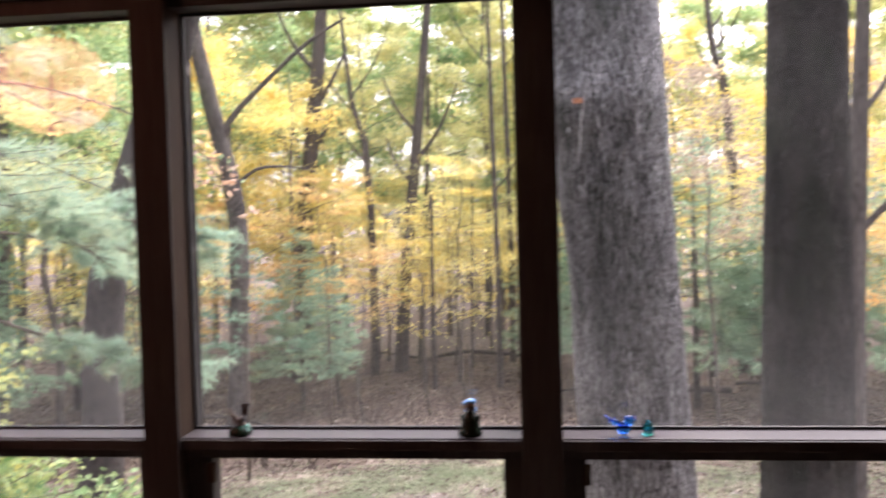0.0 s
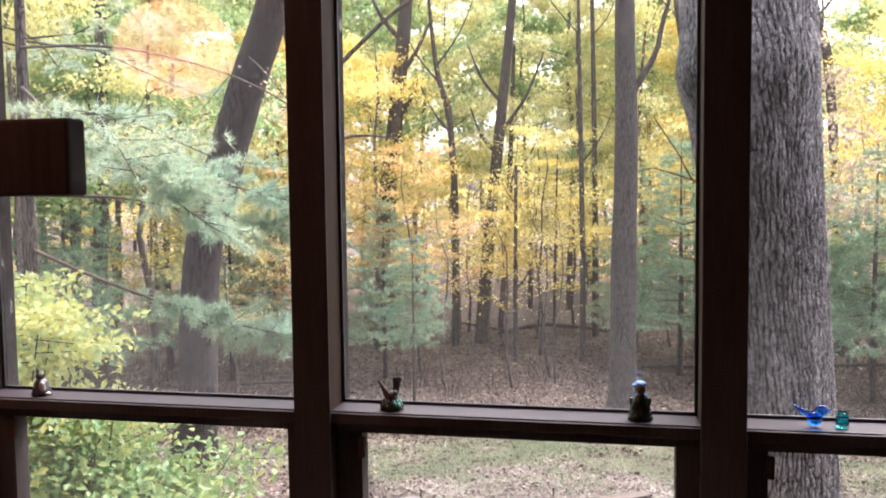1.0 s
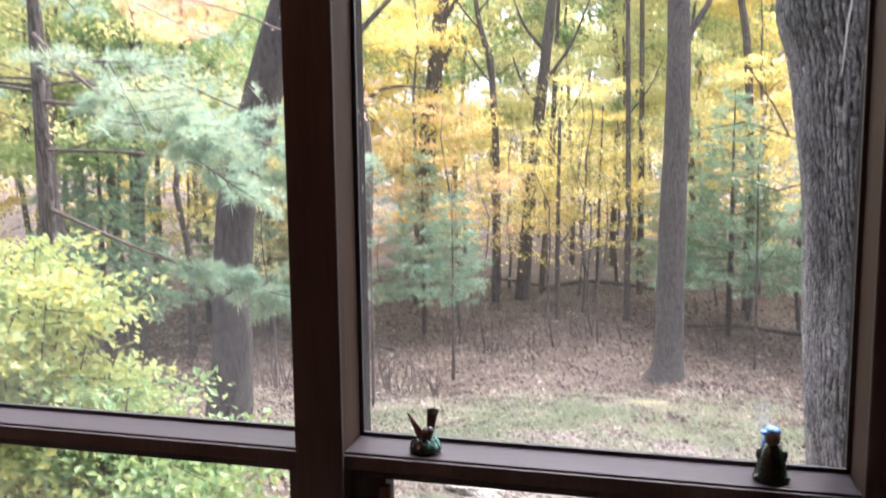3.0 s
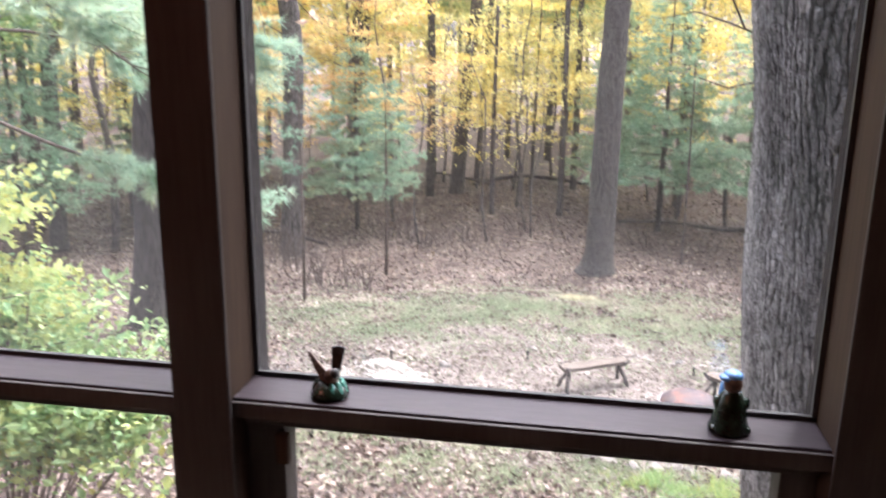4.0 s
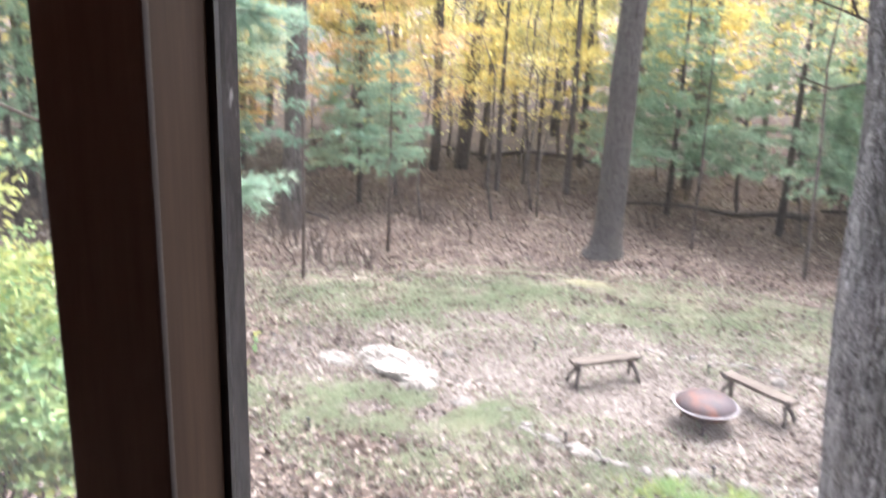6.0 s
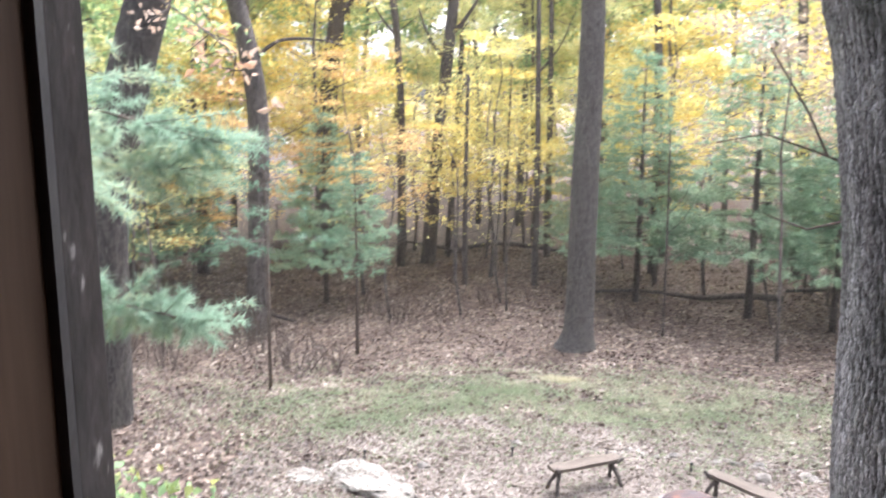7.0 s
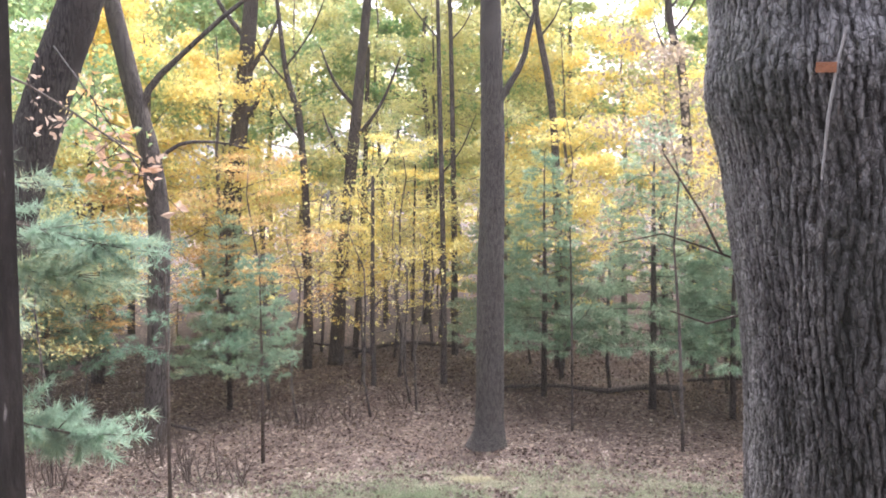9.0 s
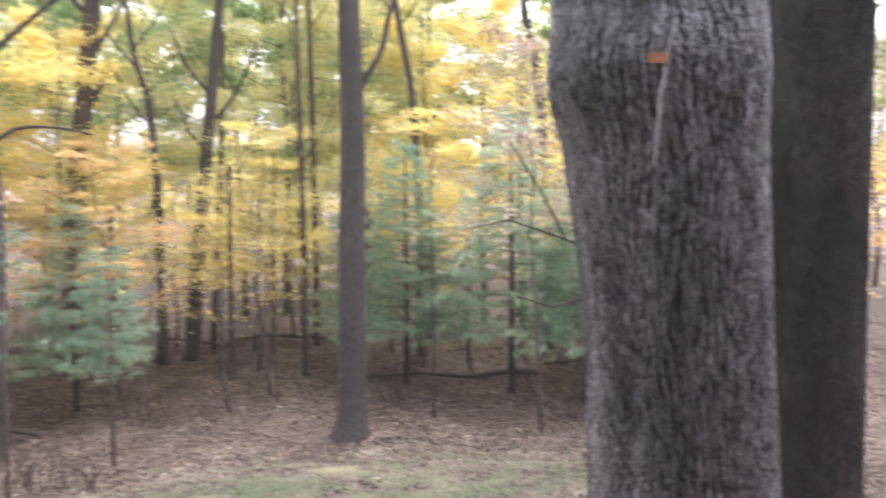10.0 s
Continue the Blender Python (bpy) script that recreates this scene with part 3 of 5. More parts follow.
# ---- trees ----
def relief(amp, freq, seed):
    """Bark relief: sharp wandering furrows between rounded upright ridges, and slow swellings."""
    def f(w, z, r):
        p = Vector((math.cos(w) * freq * r + seed, math.sin(w) * freq * r, z * freq * 0.2))
        p += 0.45 * noise.noise_vector(p * 0.6)
        a = min(1.0, abs(noise.noise(p)) / 0.32) ** 0.6
        b = min(1.0, abs(noise.noise(p * 1.9 + Vector((9, 4, 2)))) / 0.32) ** 0.6
        c = noise.noise(p * 4.3)
        low = noise.noise(Vector((math.cos(w) * 0.9 + seed, math.sin(w) * 0.9, z * 0.6)))
        return amp * (a + 0.5 * b + 0.35 * c - 1.0) + low * r * 0.05
    return f


def big_tree(name, label, path, mat, seg, step, amp, freq, seed, branches=(), extra=None, lean=0.0):
    """A near trunk with modelled bark. path: (x, y, z, radius)."""
    base = path[0]
    t = thing(name, label, "tree", pose(base[0], base[1], base[2]))
    length = sum((Vector(a[:3]) - Vector(b[:3])).length for a, b in zip(path, path[1:]))
    pts = spline([(p[0] - base[0] - lean * (p[2] - base[2]), p[1] - base[1], p[2] - base[2], p[3]) for p in path], max(8, int(length / step)))
    f = relief(amp, freq, seed)
    g = (lambda w, z, r: f(w, z, r) + extra(w, z + base[2], r)) if extra else f
    part("trunk", tube([p[:3] for p in pts], [p[3] for p in pts], seg, True, g), mat, t, "", Matrix.Rotation(math.atan(lean), 4, 'Y'), soft=True)
    for br in branches:
        q = spline([(p[0] - base[0], p[1] - base[1], p[2] - base[2], p[3]) for p in br], 10)
        part("limb", tube([p[:3] for p in q], [p[3] for p in q], 8), mat, t, soft=True)
    return t


def swelling(w, z):
    """Bulges and a healed limb scar on the near oak."""
    return (0.05 * math.exp(-((z - 2.12) / 0.16) ** 2) * (0.5 + 0.5 * math.cos(w + 2.6))
            - 0.042 * math.exp(-((z - 1.25) / 0.48) ** 2) * (0.5 - 0.5 * math.cos(w))
            + 0.02 * math.exp(-((z - 1.15) / 0.14) ** 2 - ((w + 1.35) / 0.3) ** 2)
            + 0.045 * math.exp(-((w - 2.4) / 0.33) ** 2))


def bark_height(w, z, r, ridges, seed):
    """0 in the furrows, 1 on the crust: upright ridges that wander, fork and join, cracked across into plates."""
    p = Vector((math.cos(w) * r + seed, math.sin(w) * r, z))
    wander = (1.7 * noise.noise((p.x * 3.4, p.y * 3.4, z * 1.5)) + 0.9 * noise.noise((p.x * 9, p.y * 9, z * 4.2))
              + 0.4 * noise.noise((p.x * 26, p.y * 26, z * 17)) + 0.22 * noise.noise((p.x * 60, p.y * 60, z * 55)))
    h = ramp(0.0, 0.7, abs(math.sin(w * ridges / 2 + math.pi * wander)))
    bridge = noise.noise((p.x * 20, p.y * 20 + 5, z * 7)) + 0.3 * noise.noise((p.x * 60, p.y * 60, z * 40))
    h = max(h, 0.9 * ramp(0.0, 0.4, bridge))
    split = abs(noise.noise((p.x * 38, p.y * 38 + 9, z * 9)))
    h -= 0.5 * (1 - ramp(0.0, 0.16, split))
    crack = abs(noise.noise((p.x * 22, p.y * 22 + 3, z * 34)) + 0.25 * noise.noise((p.x * 70, p.y * 70, z * 70)))
    h -= 0.55 * (1 - ramp(0.0, 0.14, crack)) * ramp(-0.25, 0.2, noise.noise((p.x * 5, p.y * 5, z * 5 + 7)))
    return h + 0.4 * noise.noise((p.x * 48, p.y * 48, z * 40)) + 0.3 * noise.noise((p.x * 110, p.y * 110, z * 90))


def oak_tree(label, x0, lean, y, r0, k, flare, ridges, deep, mats, seg, step, seed, bulge=None):
    """An old oak: a trunk whose bark is modelled ridge by ridge, grey on the crust, dark in the furrows by bark colour
    and painted shade.
    """
    z1, z2 = -3.5, 7.0
    t = thing("oak_tree", label, "tree", pose(x0 + lean * z1, y, z1))
    zs, z = [], z1
    while z < z2:
        zs.append(z)
        z += step if -1.2 < z < 3.2 else step * 3.5
    vs, hs = [], []
    for z in zs:
        r = r0 + k * z + flare * math.exp(-(z - z1) / 0.5)
        for i in range(seg):
            w = -math.pi + 2 * math.pi * i / seg
            h = bark_height(w, z, r, ridges, seed)
            low = noise.noise((math.cos(w) * 0.9 + seed, math.sin(w) * 0.9, z * 0.6))
            rr = r + deep * (h - 0.75) + low * r * 0.05 + (bulge(w, z) if bulge else 0)
            vs.append((math.cos(w) * rr, math.sin(w) * rr, z - z1))
            hs.append(h)
    fs, kind = [], []
    for j in range(len(zs) - 1):
        for i in range(seg):
            n = (i + 1) % seg
            fs.append((j * seg + i, j * seg + n, (j + 1) * seg + n, (j + 1) * seg + i))
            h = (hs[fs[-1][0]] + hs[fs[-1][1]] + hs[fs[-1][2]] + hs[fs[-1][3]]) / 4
            # deeper faces take the darker material: bark tone and furrow shade coloured by depth
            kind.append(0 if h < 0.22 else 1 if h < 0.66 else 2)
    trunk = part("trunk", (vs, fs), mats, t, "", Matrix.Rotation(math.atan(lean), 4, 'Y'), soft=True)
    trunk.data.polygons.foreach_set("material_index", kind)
    return t


oak = oak_tree("old oak with deeply furrowed grey bark close to the window", 0.815, -0.074, 4.8, 0.291, 0.014, 0.22, 74, 0.0115, [M_SHADED_FURROW, M_SHADED_SIDE, M_CRUST], 560, 0.0105, 3, swelling)
part("tag", box(-.026, .026, -.004, .004, -.014, .014, .002), M_TAG, oak, "small orange tag", pose(.495 - .815 - .074 * 3.5, 4.452 - 4.8, 2.099 + 3.5, 8, 4, -28))
q = [(.543, 4.448, 2.2), (.521, 4.452, 2.09), (.507, 4.461, 1.965), (.498, 4.471, 1.80)]
part("thread", tube([(x - .815 - .074 * 3.5, y - 4.8, z + 3.5) for x, y, z in q], [.004, .005, .005, .003], 6), M_THREAD, oak, "pale hanging thread")
for q in ([(.48, 5.0, 1.53), (.35, 5.0, 1.58), (.2, 5.0, 1.63), (.05, 5.0, 1.6)], [(.5, 5.0, 1.36), (.36, 5.02, 1.32), (.24, 5.05, 1.36)], [(.4, 5.0, 1.56), (.33, 5.0, 1.7), (.2, 5.0, 1.9)]):
    part("dead_twig", tube([(x - .815 - .074 * 3.5, y - 4.8, z + 3.5) for x, y, z in q], [.005 - .001 * i for i in range(len(q))], 5), M_TWIG, oak)
oak_tree("second broad oak trunk with grey-brown bark", 2.202, 0.01, 6.394, 0.31, -0.015, 0.2, 70, 0.015, [M_SHADED_FURROW, M_SHADED_SIDE_BROWN, M_CRUST_BROWN], 440, 0.015, 11)

big_tree("leaning_tree", "broad dark trunk that leans towards the light", [(-7.7, 14.2, -3.75, .46), (-7.53, 14.2, -2.15, .36), (-7.46, 14.2, -.67, .34), (-7.3, 14.2, .69, .33), (-6.85, 14.2, 2.12, .33), (-6.32, 14.2, 3.65, .32), (-5.85, 14.2, 4.9, .30), (-5.0, 14.3, 8, .25)], M_BARK5, 40, 0.1, 0.014, 40, 21)
big_tree("forked_tree", "grey trunk with a long arching limb", [(-8.52, 23.58, -4.75, 0.3625), (-8.42, 23.58, -2.5, 0.29), (-8.3, 23.58, 1.1, 0.28), (-8.48, 23.58, 2.86, 0.27), (-8.82, 23.58, 4.32, 0.24), (-9.32, 23.58, 6.61, 0.22), (-10.1, 23.58, 10.45, 0.16)], M_BARK3, 28, 0.15, 0.012, 30, 31,
         branches=[[(-8.66, 23.58, 3.98, 0.11), (-8.42, 23.58, 4.7, 0.1), (-7.46, 23.58, 5.62, 0.07), (-6.12, 23.58, 6.75, 0.06), (-4.94, 23.58, 7.45, 0.03)], [(-8.42, 23.58, 2.65, 0.06), (-7.7, 23.58, 3.2, 0.05), (-6.74, 23.58, 3.25, 0.03), (-5.9, 23.58, 3.08, 0.02)]])
big_tree("beech_tree", "straight grey trunk with a flared foot", [(0.24, 22.5, -4.5, .56), (0.29, 22.5, -4.1, .42), (0.31, 22.5, -3.4, .36), (0.33, 22.5, -.31, .33), (.39, 22.5, 3.17, .29), (.34, 22.5, 6.17, .25), (.3, 22.5, 12, .15)], M_BARK2, 36, 0.12, 0.008, 40, 41,
         branches=[[(.4, 22.5, 3.7, .1), (.6, 22.5, 4.2, .09), (1.12, 22.5, 5.08, .07), (1.3, 22.5, 5.9, .06), (1.7, 22.4, 7.2, .03)]])
FAR_TRUNKS = [
    ("maple_tree", "dark leaning trunk among yellow leaves", [(-5.06, 32.5, -4.5, .3), (-4.72, 32.5, -.26, .23), (-4.27, 32.5, 3.9, .21), (-3.84, 32.5, 7.8, .17), (-3.3, 32.5, 13, .1)], M_BARK3),
    ("maple_tree", "slim dark trunk with rising limbs", [(-6.0, 32, -4.5, .17), (-5.96, 32, .8, .14), (-6.17, 32, 4.5, .12), (-6.65, 32, 6.5, .1), (-7, 32, 10, .05)], M_BARK3),
    ("maple_tree", "broad dark trunk behind yellow leaves", [(-9.0, 32, -4.6, .42), (-8.69, 32, 1.43, .35), (-8.32, 32, 4.5, .31), (-7.83, 32, 8.9, .26), (-7.4, 32, 14, .15)], M_BARK3),
    ("maple_tree", "reddish-brown slender trunk in the woods", [(3.11, 31, -4.4, .19), (3.06, 31, 0, .15), (2.84, 31, 4.72, .13), (2.29, 31, 8.0, .1), (1.8, 31, 12, .06)], M_BARK3),
    ("maple_tree", "straight slim trunk in the woods", [(-.95, 28.9, -4.45, .11), (-.95, 28.9, 0, .09), (-1.05, 28.9, 6, .07), (-1.1, 28.9, 10, .04)], M_BARK3),
    ("maple_tree", "straight trunk in the woods", [(-.59, 33.5, -4.4, .14), (-.6, 33.5, 1, .11), (-.7, 33.5, 8, .08), (-.8, 33.5, 13, .05)], M_BARK3),
    ("maple_tree", "dark trunk in the woods", [(-4.69, 35.5, -4.5, .13), (-4.3, 35.5, 1, .11), (-4.0, 35.5, 8, .07)], M_BARK3),
    ("sapling", "bare dark sapling among fallen leaves", [(-3.23, 28.7, -4.5, .09), (-3.25, 28.7, -2, .08), (-3.2, 28.7, 2.5, .05)], M_BARK3),
    ("sapling", "bare dark sapling among fallen leaves", [(-2.15, 32.2, -4.4, .07), (-2.1, 32.2, -1, .05), (-2.0, 32.2, 3, .03)], M_BARK3),
    ("sapling", "bare dark sapling among fallen leaves", [(2.58, 24, -4.6, .035), (2.56, 24, -2, .03), (2.5, 24, 1.0, .015)], M_BARK3),
    ("sapling", "bare dark sapling among fallen leaves", [(4.36, 27.9, -4.5, .07), (4.2, 27.9, -3, .06), (4.3, 27.9, 0, .04)], M_BARK3),
    ("sapling", "bare dark sapling among fallen leaves", [(6.59, 30.4, -4.4, .1), (6.6, 30.4, -1, .08), (6.5, 30.4, 4, .05)], M_BARK3),
    ("sapling", "bare dark sapling among fallen leaves", [(7.56, 28.9, -4.5, .05), (7.6, 28.9, -2, .04), (7.6, 28.9, 2, .02)], M_BARK3),
    ("sapling", "leaning bare sapling among fallen leaves", [(5.7, 25.2, -4.6, .04), (5.5, 25.3, -3.6, .03), (5.2, 25.4, -1.6, .015)], M_BARK3),
    ("maple_tree", "grey forked trunk in the woods", [(-14.95, 22, -4.6, .26), (-14.8, 22, -1.5, .22), (-14.55, 22, 3.2, .19), (-14.41, 22, 7.2, .15), (-14.2, 22, 12, .08)], M_BARK2),
    ("maple_tree", "slim curved trunk in the woods", [(-17.0, 24, -4.6, .15), (-17.0, 24, .66, .13), (-17.04, 24, 4.65, .11), (-17.7, 24, 7.2, .08), (-18.3, 24, 11, .04)], M_BARK3),
    ("maple_tree", "dark trunk beyond the oaks", [(5.35, 14, -3.8, .2), (5.36, 14, -1.2, .17), (5.42, 14, 1.55, .15), (5.6, 14, 6, .1)], M_BARK3),
    ("maple_tree", "dark trunk that forks high among yellow leaves", [(7.9, 31, -4.4, .2), (7.6, 31, 2, .17), (7.3, 31, 6.0, .16), (6.9, 31, 7.6, .13), (6.7, 31, 9.5, .1)], M_BARK3),
    ("sapling", "thin bare stem by the pine", [(-12.7, 29.9, -4.6, .1), (-12.6, 29.9, 0, .08), (-12.3, 29.9, 5, .05)], M_BARK3),
]
for i, (nm, lab, path, mat) in enumerate(FAR_TRUNKS):
    br = []
    g = random.Random(100 + i)
    for k in range(3 if nm == "maple_tree" else 2):
        j = g.uniform(0.45, 0.85) * (len(path) - 1)
        p = spline(path, 41)[int(j / (len(path) - 1) * 40)]
        s = g.choice((-1, 1))
        L = g.uniform(0.8, 2.0) * (1.3 if nm == "maple_tree" else 0.7)
        r = p[3] * 0.4
        br.append([(p[0], p[1], p[2], r), (p[0] + s * L * .4, p[1] + g.uniform(-.3, .3), p[2] + L * .5, r * .7), (p[0] + s * L * .7, p[1] + g.uniform(-.6, .6), p[2] + L * 1.2, r * .3)])
    big_tree(nm, lab, path, mat, 10, 0.5, 0.004, 30, i, branches=br)


def leafy_tree(name, label, height, clear, spread, count, size, leaf_mat, bark, seed, trunk_r, layered=0.26, at=None):
    """A broadleaf: bent trunk, rising limbs that fork, and leaves in loose level sprays round the twigs."""
    g = np.random.default_rng(seed)
    t = thing(name, label, "tree", at)
    n = 7
    top = np.array([g.normal() * 0.5, g.normal() * 0.5, height])
    pts = [np.array([0, 0, -0.15])]
    for i in range(1, n):
        pts.append(top * i / (n - 1) + np.array([g.normal() * 0.12, g.normal() * 0.12, 0]))
    wood = [tube(pts, [trunk_r * (1 - 0.85 * i / (n - 1)) for i in range(n)], 8)]
    at_leaf = []
    limbs = 18
    for i in range(limbs):
        u = (clear + (height - clear) * (i + g.uniform(0, .8)) / limbs) / height
        k = u * (n - 1)
        j = min(int(k), n - 2)
        p = pts[j] + (pts[j + 1] - pts[j]) * (k - j)
        w = i * 2.4 + g.normal() * 0.3
        L = spread * (1.0 - 0.55 * max(0, (u - 0.55) / 0.45)) * g.uniform(0.6, 1.1)
        d = np.array([math.cos(w), math.sin(w), g.uniform(0.15, 0.6)])
        q = [p, p + d * L * .35, p + d * L * .7 + np.array([0, 0, -.03 * L]), p + d * L + np.array([0, 0, -.1 * L])]
        r = trunk_r * 0.35 * (1.1 - u)
        wood.append(tube(q, [r, r * .7, r * .45, r * .15], 5))
        for s in range(8):
            v = g.uniform(0.2, 1.0) * 3
            j2 = min(int(v), 2)
            o = q[j2] + (q[j2 + 1] - q[j2]) * (v - j2)
            w2 = w + g.choice((-1, 1)) * g.uniform(0.3, 1.3)
            e = o + np.array([math.cos(w2), math.sin(w2), g.uniform(-.35, .6)]) * L * g.uniform(.2, .6)
            wood.append(tube([o, (o + e) / 2 + g.normal(size=3) * .04, e], [r * .3, r * .2, r * .08], 3, False))
            at_leaf.append((o, e))
    cs = []
    share = g.choice([0.0, 0.0, 0.35, 1.0, 2.2, 3.0], size=len(at_leaf))
    for (o, e), k in zip(at_leaf, share * count / max(share.sum(), 1)):
        per = int(k)
        if per < 1:
            continue
        u = g.uniform(0.25, 1.1, size=(per, 1))
        L = np.linalg.norm(e - o)
        cs.append(o + (e - o) * u + g.normal(size=(per, 3)) * np.array([.42, .42, layered]) * (0.35 + L * .42))
    part("trunk", join(wood), bark, t, soft=True)
    part("crown", leaves(np.concatenate(cs), size, 0.65 if layered < .15 else 0.4, g, 0.7), leaf_mat, t)
    return t


def pine_tree(name, label, height, first, reach, whorl, needle, per, width, mat, seed, trunk_r, at=None, step=0.5, twig=4, dens=1.0):
    """A white pine: straight stem, whorls of level boughs, side shoots tipped with bundles of long needles."""
    g = np.random.default_rng(seed)
    t = thing(name, label, "tree", at)
    wood = [tube([(0, 0, -0.2), (0.02, 0, height * .4), (0, .03, height * .75), (0, 0, height)], [trunk_r, trunk_r * .75, trunk_r * .4, .01], 8)]
    cs, ds = [], []
    z = first
    while z < height - 0.15:
        u = (z - first) / (height - first)
        for k in range(whorl):
            w = k * 2 * math.pi / whorl + z * 3.1 + g.normal() * 0.25
            L = reach * (1 - u) ** 0.8 * g.uniform(0.55, 1.1) + 0.15
            d = np.array([math.cos(w), math.sin(w), 0])
            z1 = z + g.normal() * .1
            a = np.array([0, 0, z1])
            q = [a, a + d * L * .4 + [0, 0, g.uniform(-.06, .14) * L], a + d * L * .75 + [0, 0, g.uniform(-.16, .1) * L], a + d * L + [0, 0, g.uniform(-.2, .16) * L]]
            r = 0.008 * (L / 2.0) + 0.004
            wood.append(tube(q, [r, r * .7, r * .45, r * .2], 4, False))
            m = max(2, int(L * twig))
            for s in range(m):
                v = (0.25 + 0.75 * (s + g.uniform(0, .9)) / m) * 3
                j = min(int(v), 2)
                o = q[j] + (q[j + 1] - q[j]) * (v - j)
                w2 = w + (1 if s % 2 else -1) * g.uniform(.5, 1.0)
                sl = (0.16 + 0.3 * L * (1 - v / 3.6)) * g.uniform(.6, 1.1)
                e = o + np.array([math.cos(w2), math.sin(w2), g.uniform(-.1, .16)]) * sl
                wood.append(tube([o, e], [r * .4, r * .15], 3, False))
                nt = max(2, int((2 + sl * 7) * dens))
                for b in range(nt):
                    f = (b + 1) / nt
                    cs.append(o + (e - o) * f + g.normal(size=3) * .025)
                    ds.append((e - o) / max(sl, .05) + np.array([0, 0, .2]))
            cs.append(q[3])
            ds.append(d + np.array([0, 0, .3]))
        z += step * g.uniform(.75, 1.2)
    part("trunk", join(wood), M_TWIG if trunk_r < .08 else M_BARK3, t, soft=True)
    part("crown", tufts(np.array(cs), np.array(ds), needle, per, width, g), mat, t)
    return t


def at_ground(x, y, turn=0.0, s=1.0):
    return pose(x, y, lie(x, y), 0, 0, turn) @ Matrix.Scale(s, 4)


# near pines beside the window
pine_tree("white_pine", "white pine with soft blue-green needle boughs", 10.0, 5.55, 2.8, 5, 0.14, 20, 0.0045, M_NEEDLE_PALE, 51, .1, at_ground(-5.75, 7.6), 0.85, 4.5, 1.1)
# a low bough that reaches into the view
def bough(name, label, path, r0, needle, seed, reach=0.4, shoots=5):
    g = np.random.default_rng(seed)
    base = path[0]
    t = thing(name, label, "branch", pose(*base))
    q = spline([tuple(np.array(p) - np.array(base)) for p in path], 12)
    wood = [tube(q, [r0 * (1 - .8 * i / 11) for i in range(12)], 6, False)]
    cs, ds = [], []
    for i in range(5, 12):
        for s in range(shoots):
            d = q[min(i, 11)] - q[max(i - 1, 0)]
            d = d / np.linalg.norm(d)
            o = q[i] - d * g.uniform(0, .15)
            e = o + (d * .6 + g.normal(size=3) * np.array([.6, .6, .35])) * reach * g.uniform(.5, 1)
            wood.append(tube([o, e], [r0 * .25, r0 * .1], 3, False))
            for b in range(5):
                f = .3 + .7 * (b + 1) / 5
                cs.append(o + (e - o) * f)
                ds.append(unit(e - o) + np.array([0, 0, .3]))
    part("branch_wood", join(wood), M_TWIG, t, soft=True)
    part("needles", tufts(np.array(cs), np.array(ds), needle * .8, 26, .0045, g, .9), M_NEEDLE_PALE, t)
    return t


bough("pine_bough", "pale green pine bough reaching past the window", [(-5.7, 7.6, 1.0), (-4.6, 7.5, .62), (-3.6, 7.5, .34), (-2.95, 7.5, .2)], .022, .15, 61, .36, 9)
bough("pine_bough", "long pine bough sloping across the window", [(-5.7, 7.55, 2.6), (-4.9, 7.2, 2.1), (-4.2, 7.0, 1.75), (-3.4, 6.9, 1.25)], .024, .15, 62)

bough("pine_bough", "drooping pine bough with soft pale needles", [(-5.7, 7.6, 2.0), (-4.6, 7.9, 1.85), (-3.8, 8.1, 1.62), (-3.0, 8.1, 1.42)], .02, .15, 63, .42, 8)
bough("pine_bough", "level pine bough with soft pale needles", [(-5.7, 7.6, 1.55), (-4.8, 7.9, 1.5), (-4.0, 8.1, 1.3), (-3.25, 8.15, 1.2)], .018, .15, 64, .45, 9)
bough("pine_bough", "short pine bough with soft pale needles", [(-5.7, 7.6, 2.3), (-5.0, 7.3, 2.15), (-4.3, 7.1, 1.85), (-3.7, 7.0, 1.62)], .018, .15, 65, .42, 8)
# young pines further out
pine_tree("white_pine", "young white pine with layered blue-green boughs", 5.3, 3.0, 1.35, 5, 0.15, 12, .006, M_NEEDLE_DEEP, 52, .04, at_ground(-5.9, 17.2), .52, 4)
pine_tree("white_pine", "slim young pine with a pointed green top", 5.2, 2.4, 0.95, 7, 0.15, 14, .008, M_NEEDLE_DEEP, 53, .05, at_ground(-5.2, 21.6), .34, 6)
pr = pine_tree("white_pine", "bushy white pine with blue-green needles", 7.6, 1.8, 2.3, 8, 0.2, 13, .011, M_NEEDLE, 54, .1, at_ground(2.19, 27.5), .38, 4.6)
for x, y, s, w in ((5.2, 26.0, 1.12, 70), (7.2, 25.0, .95, 150), (0.9, 30.5, .9, 20), (9.5, 27, 1.2, 250), (11.5, 24, 1.0, 110), (-12.6, 26, 1.0, 30), (-14.5, 20, 1.0, 300), (-7.5, 27, .8, 10), (14, 30, 1.3, 40), (-14, 27, 1.1, 130)):
    copy_thing(pr, at_ground(x, y, w, s))

# yellow and tan broadleaves
V = {}
V["gold"] = leafy_tree("maple_tree", "maple with golden yellow autumn leaves", 12, 4.0, 3.2, 9000, .13, M_GOLD, M_BARK6, 71, .13, at=at_ground(-8.9, 31, 0))
V["lime"] = leafy_tree("maple_tree", "tall maple with yellow-green leaves", 15, 6.0, 3.6, 9500, .14, M_LIME, M_BARK6, 72, .13, at=at_ground(-6.6, 36, 0))
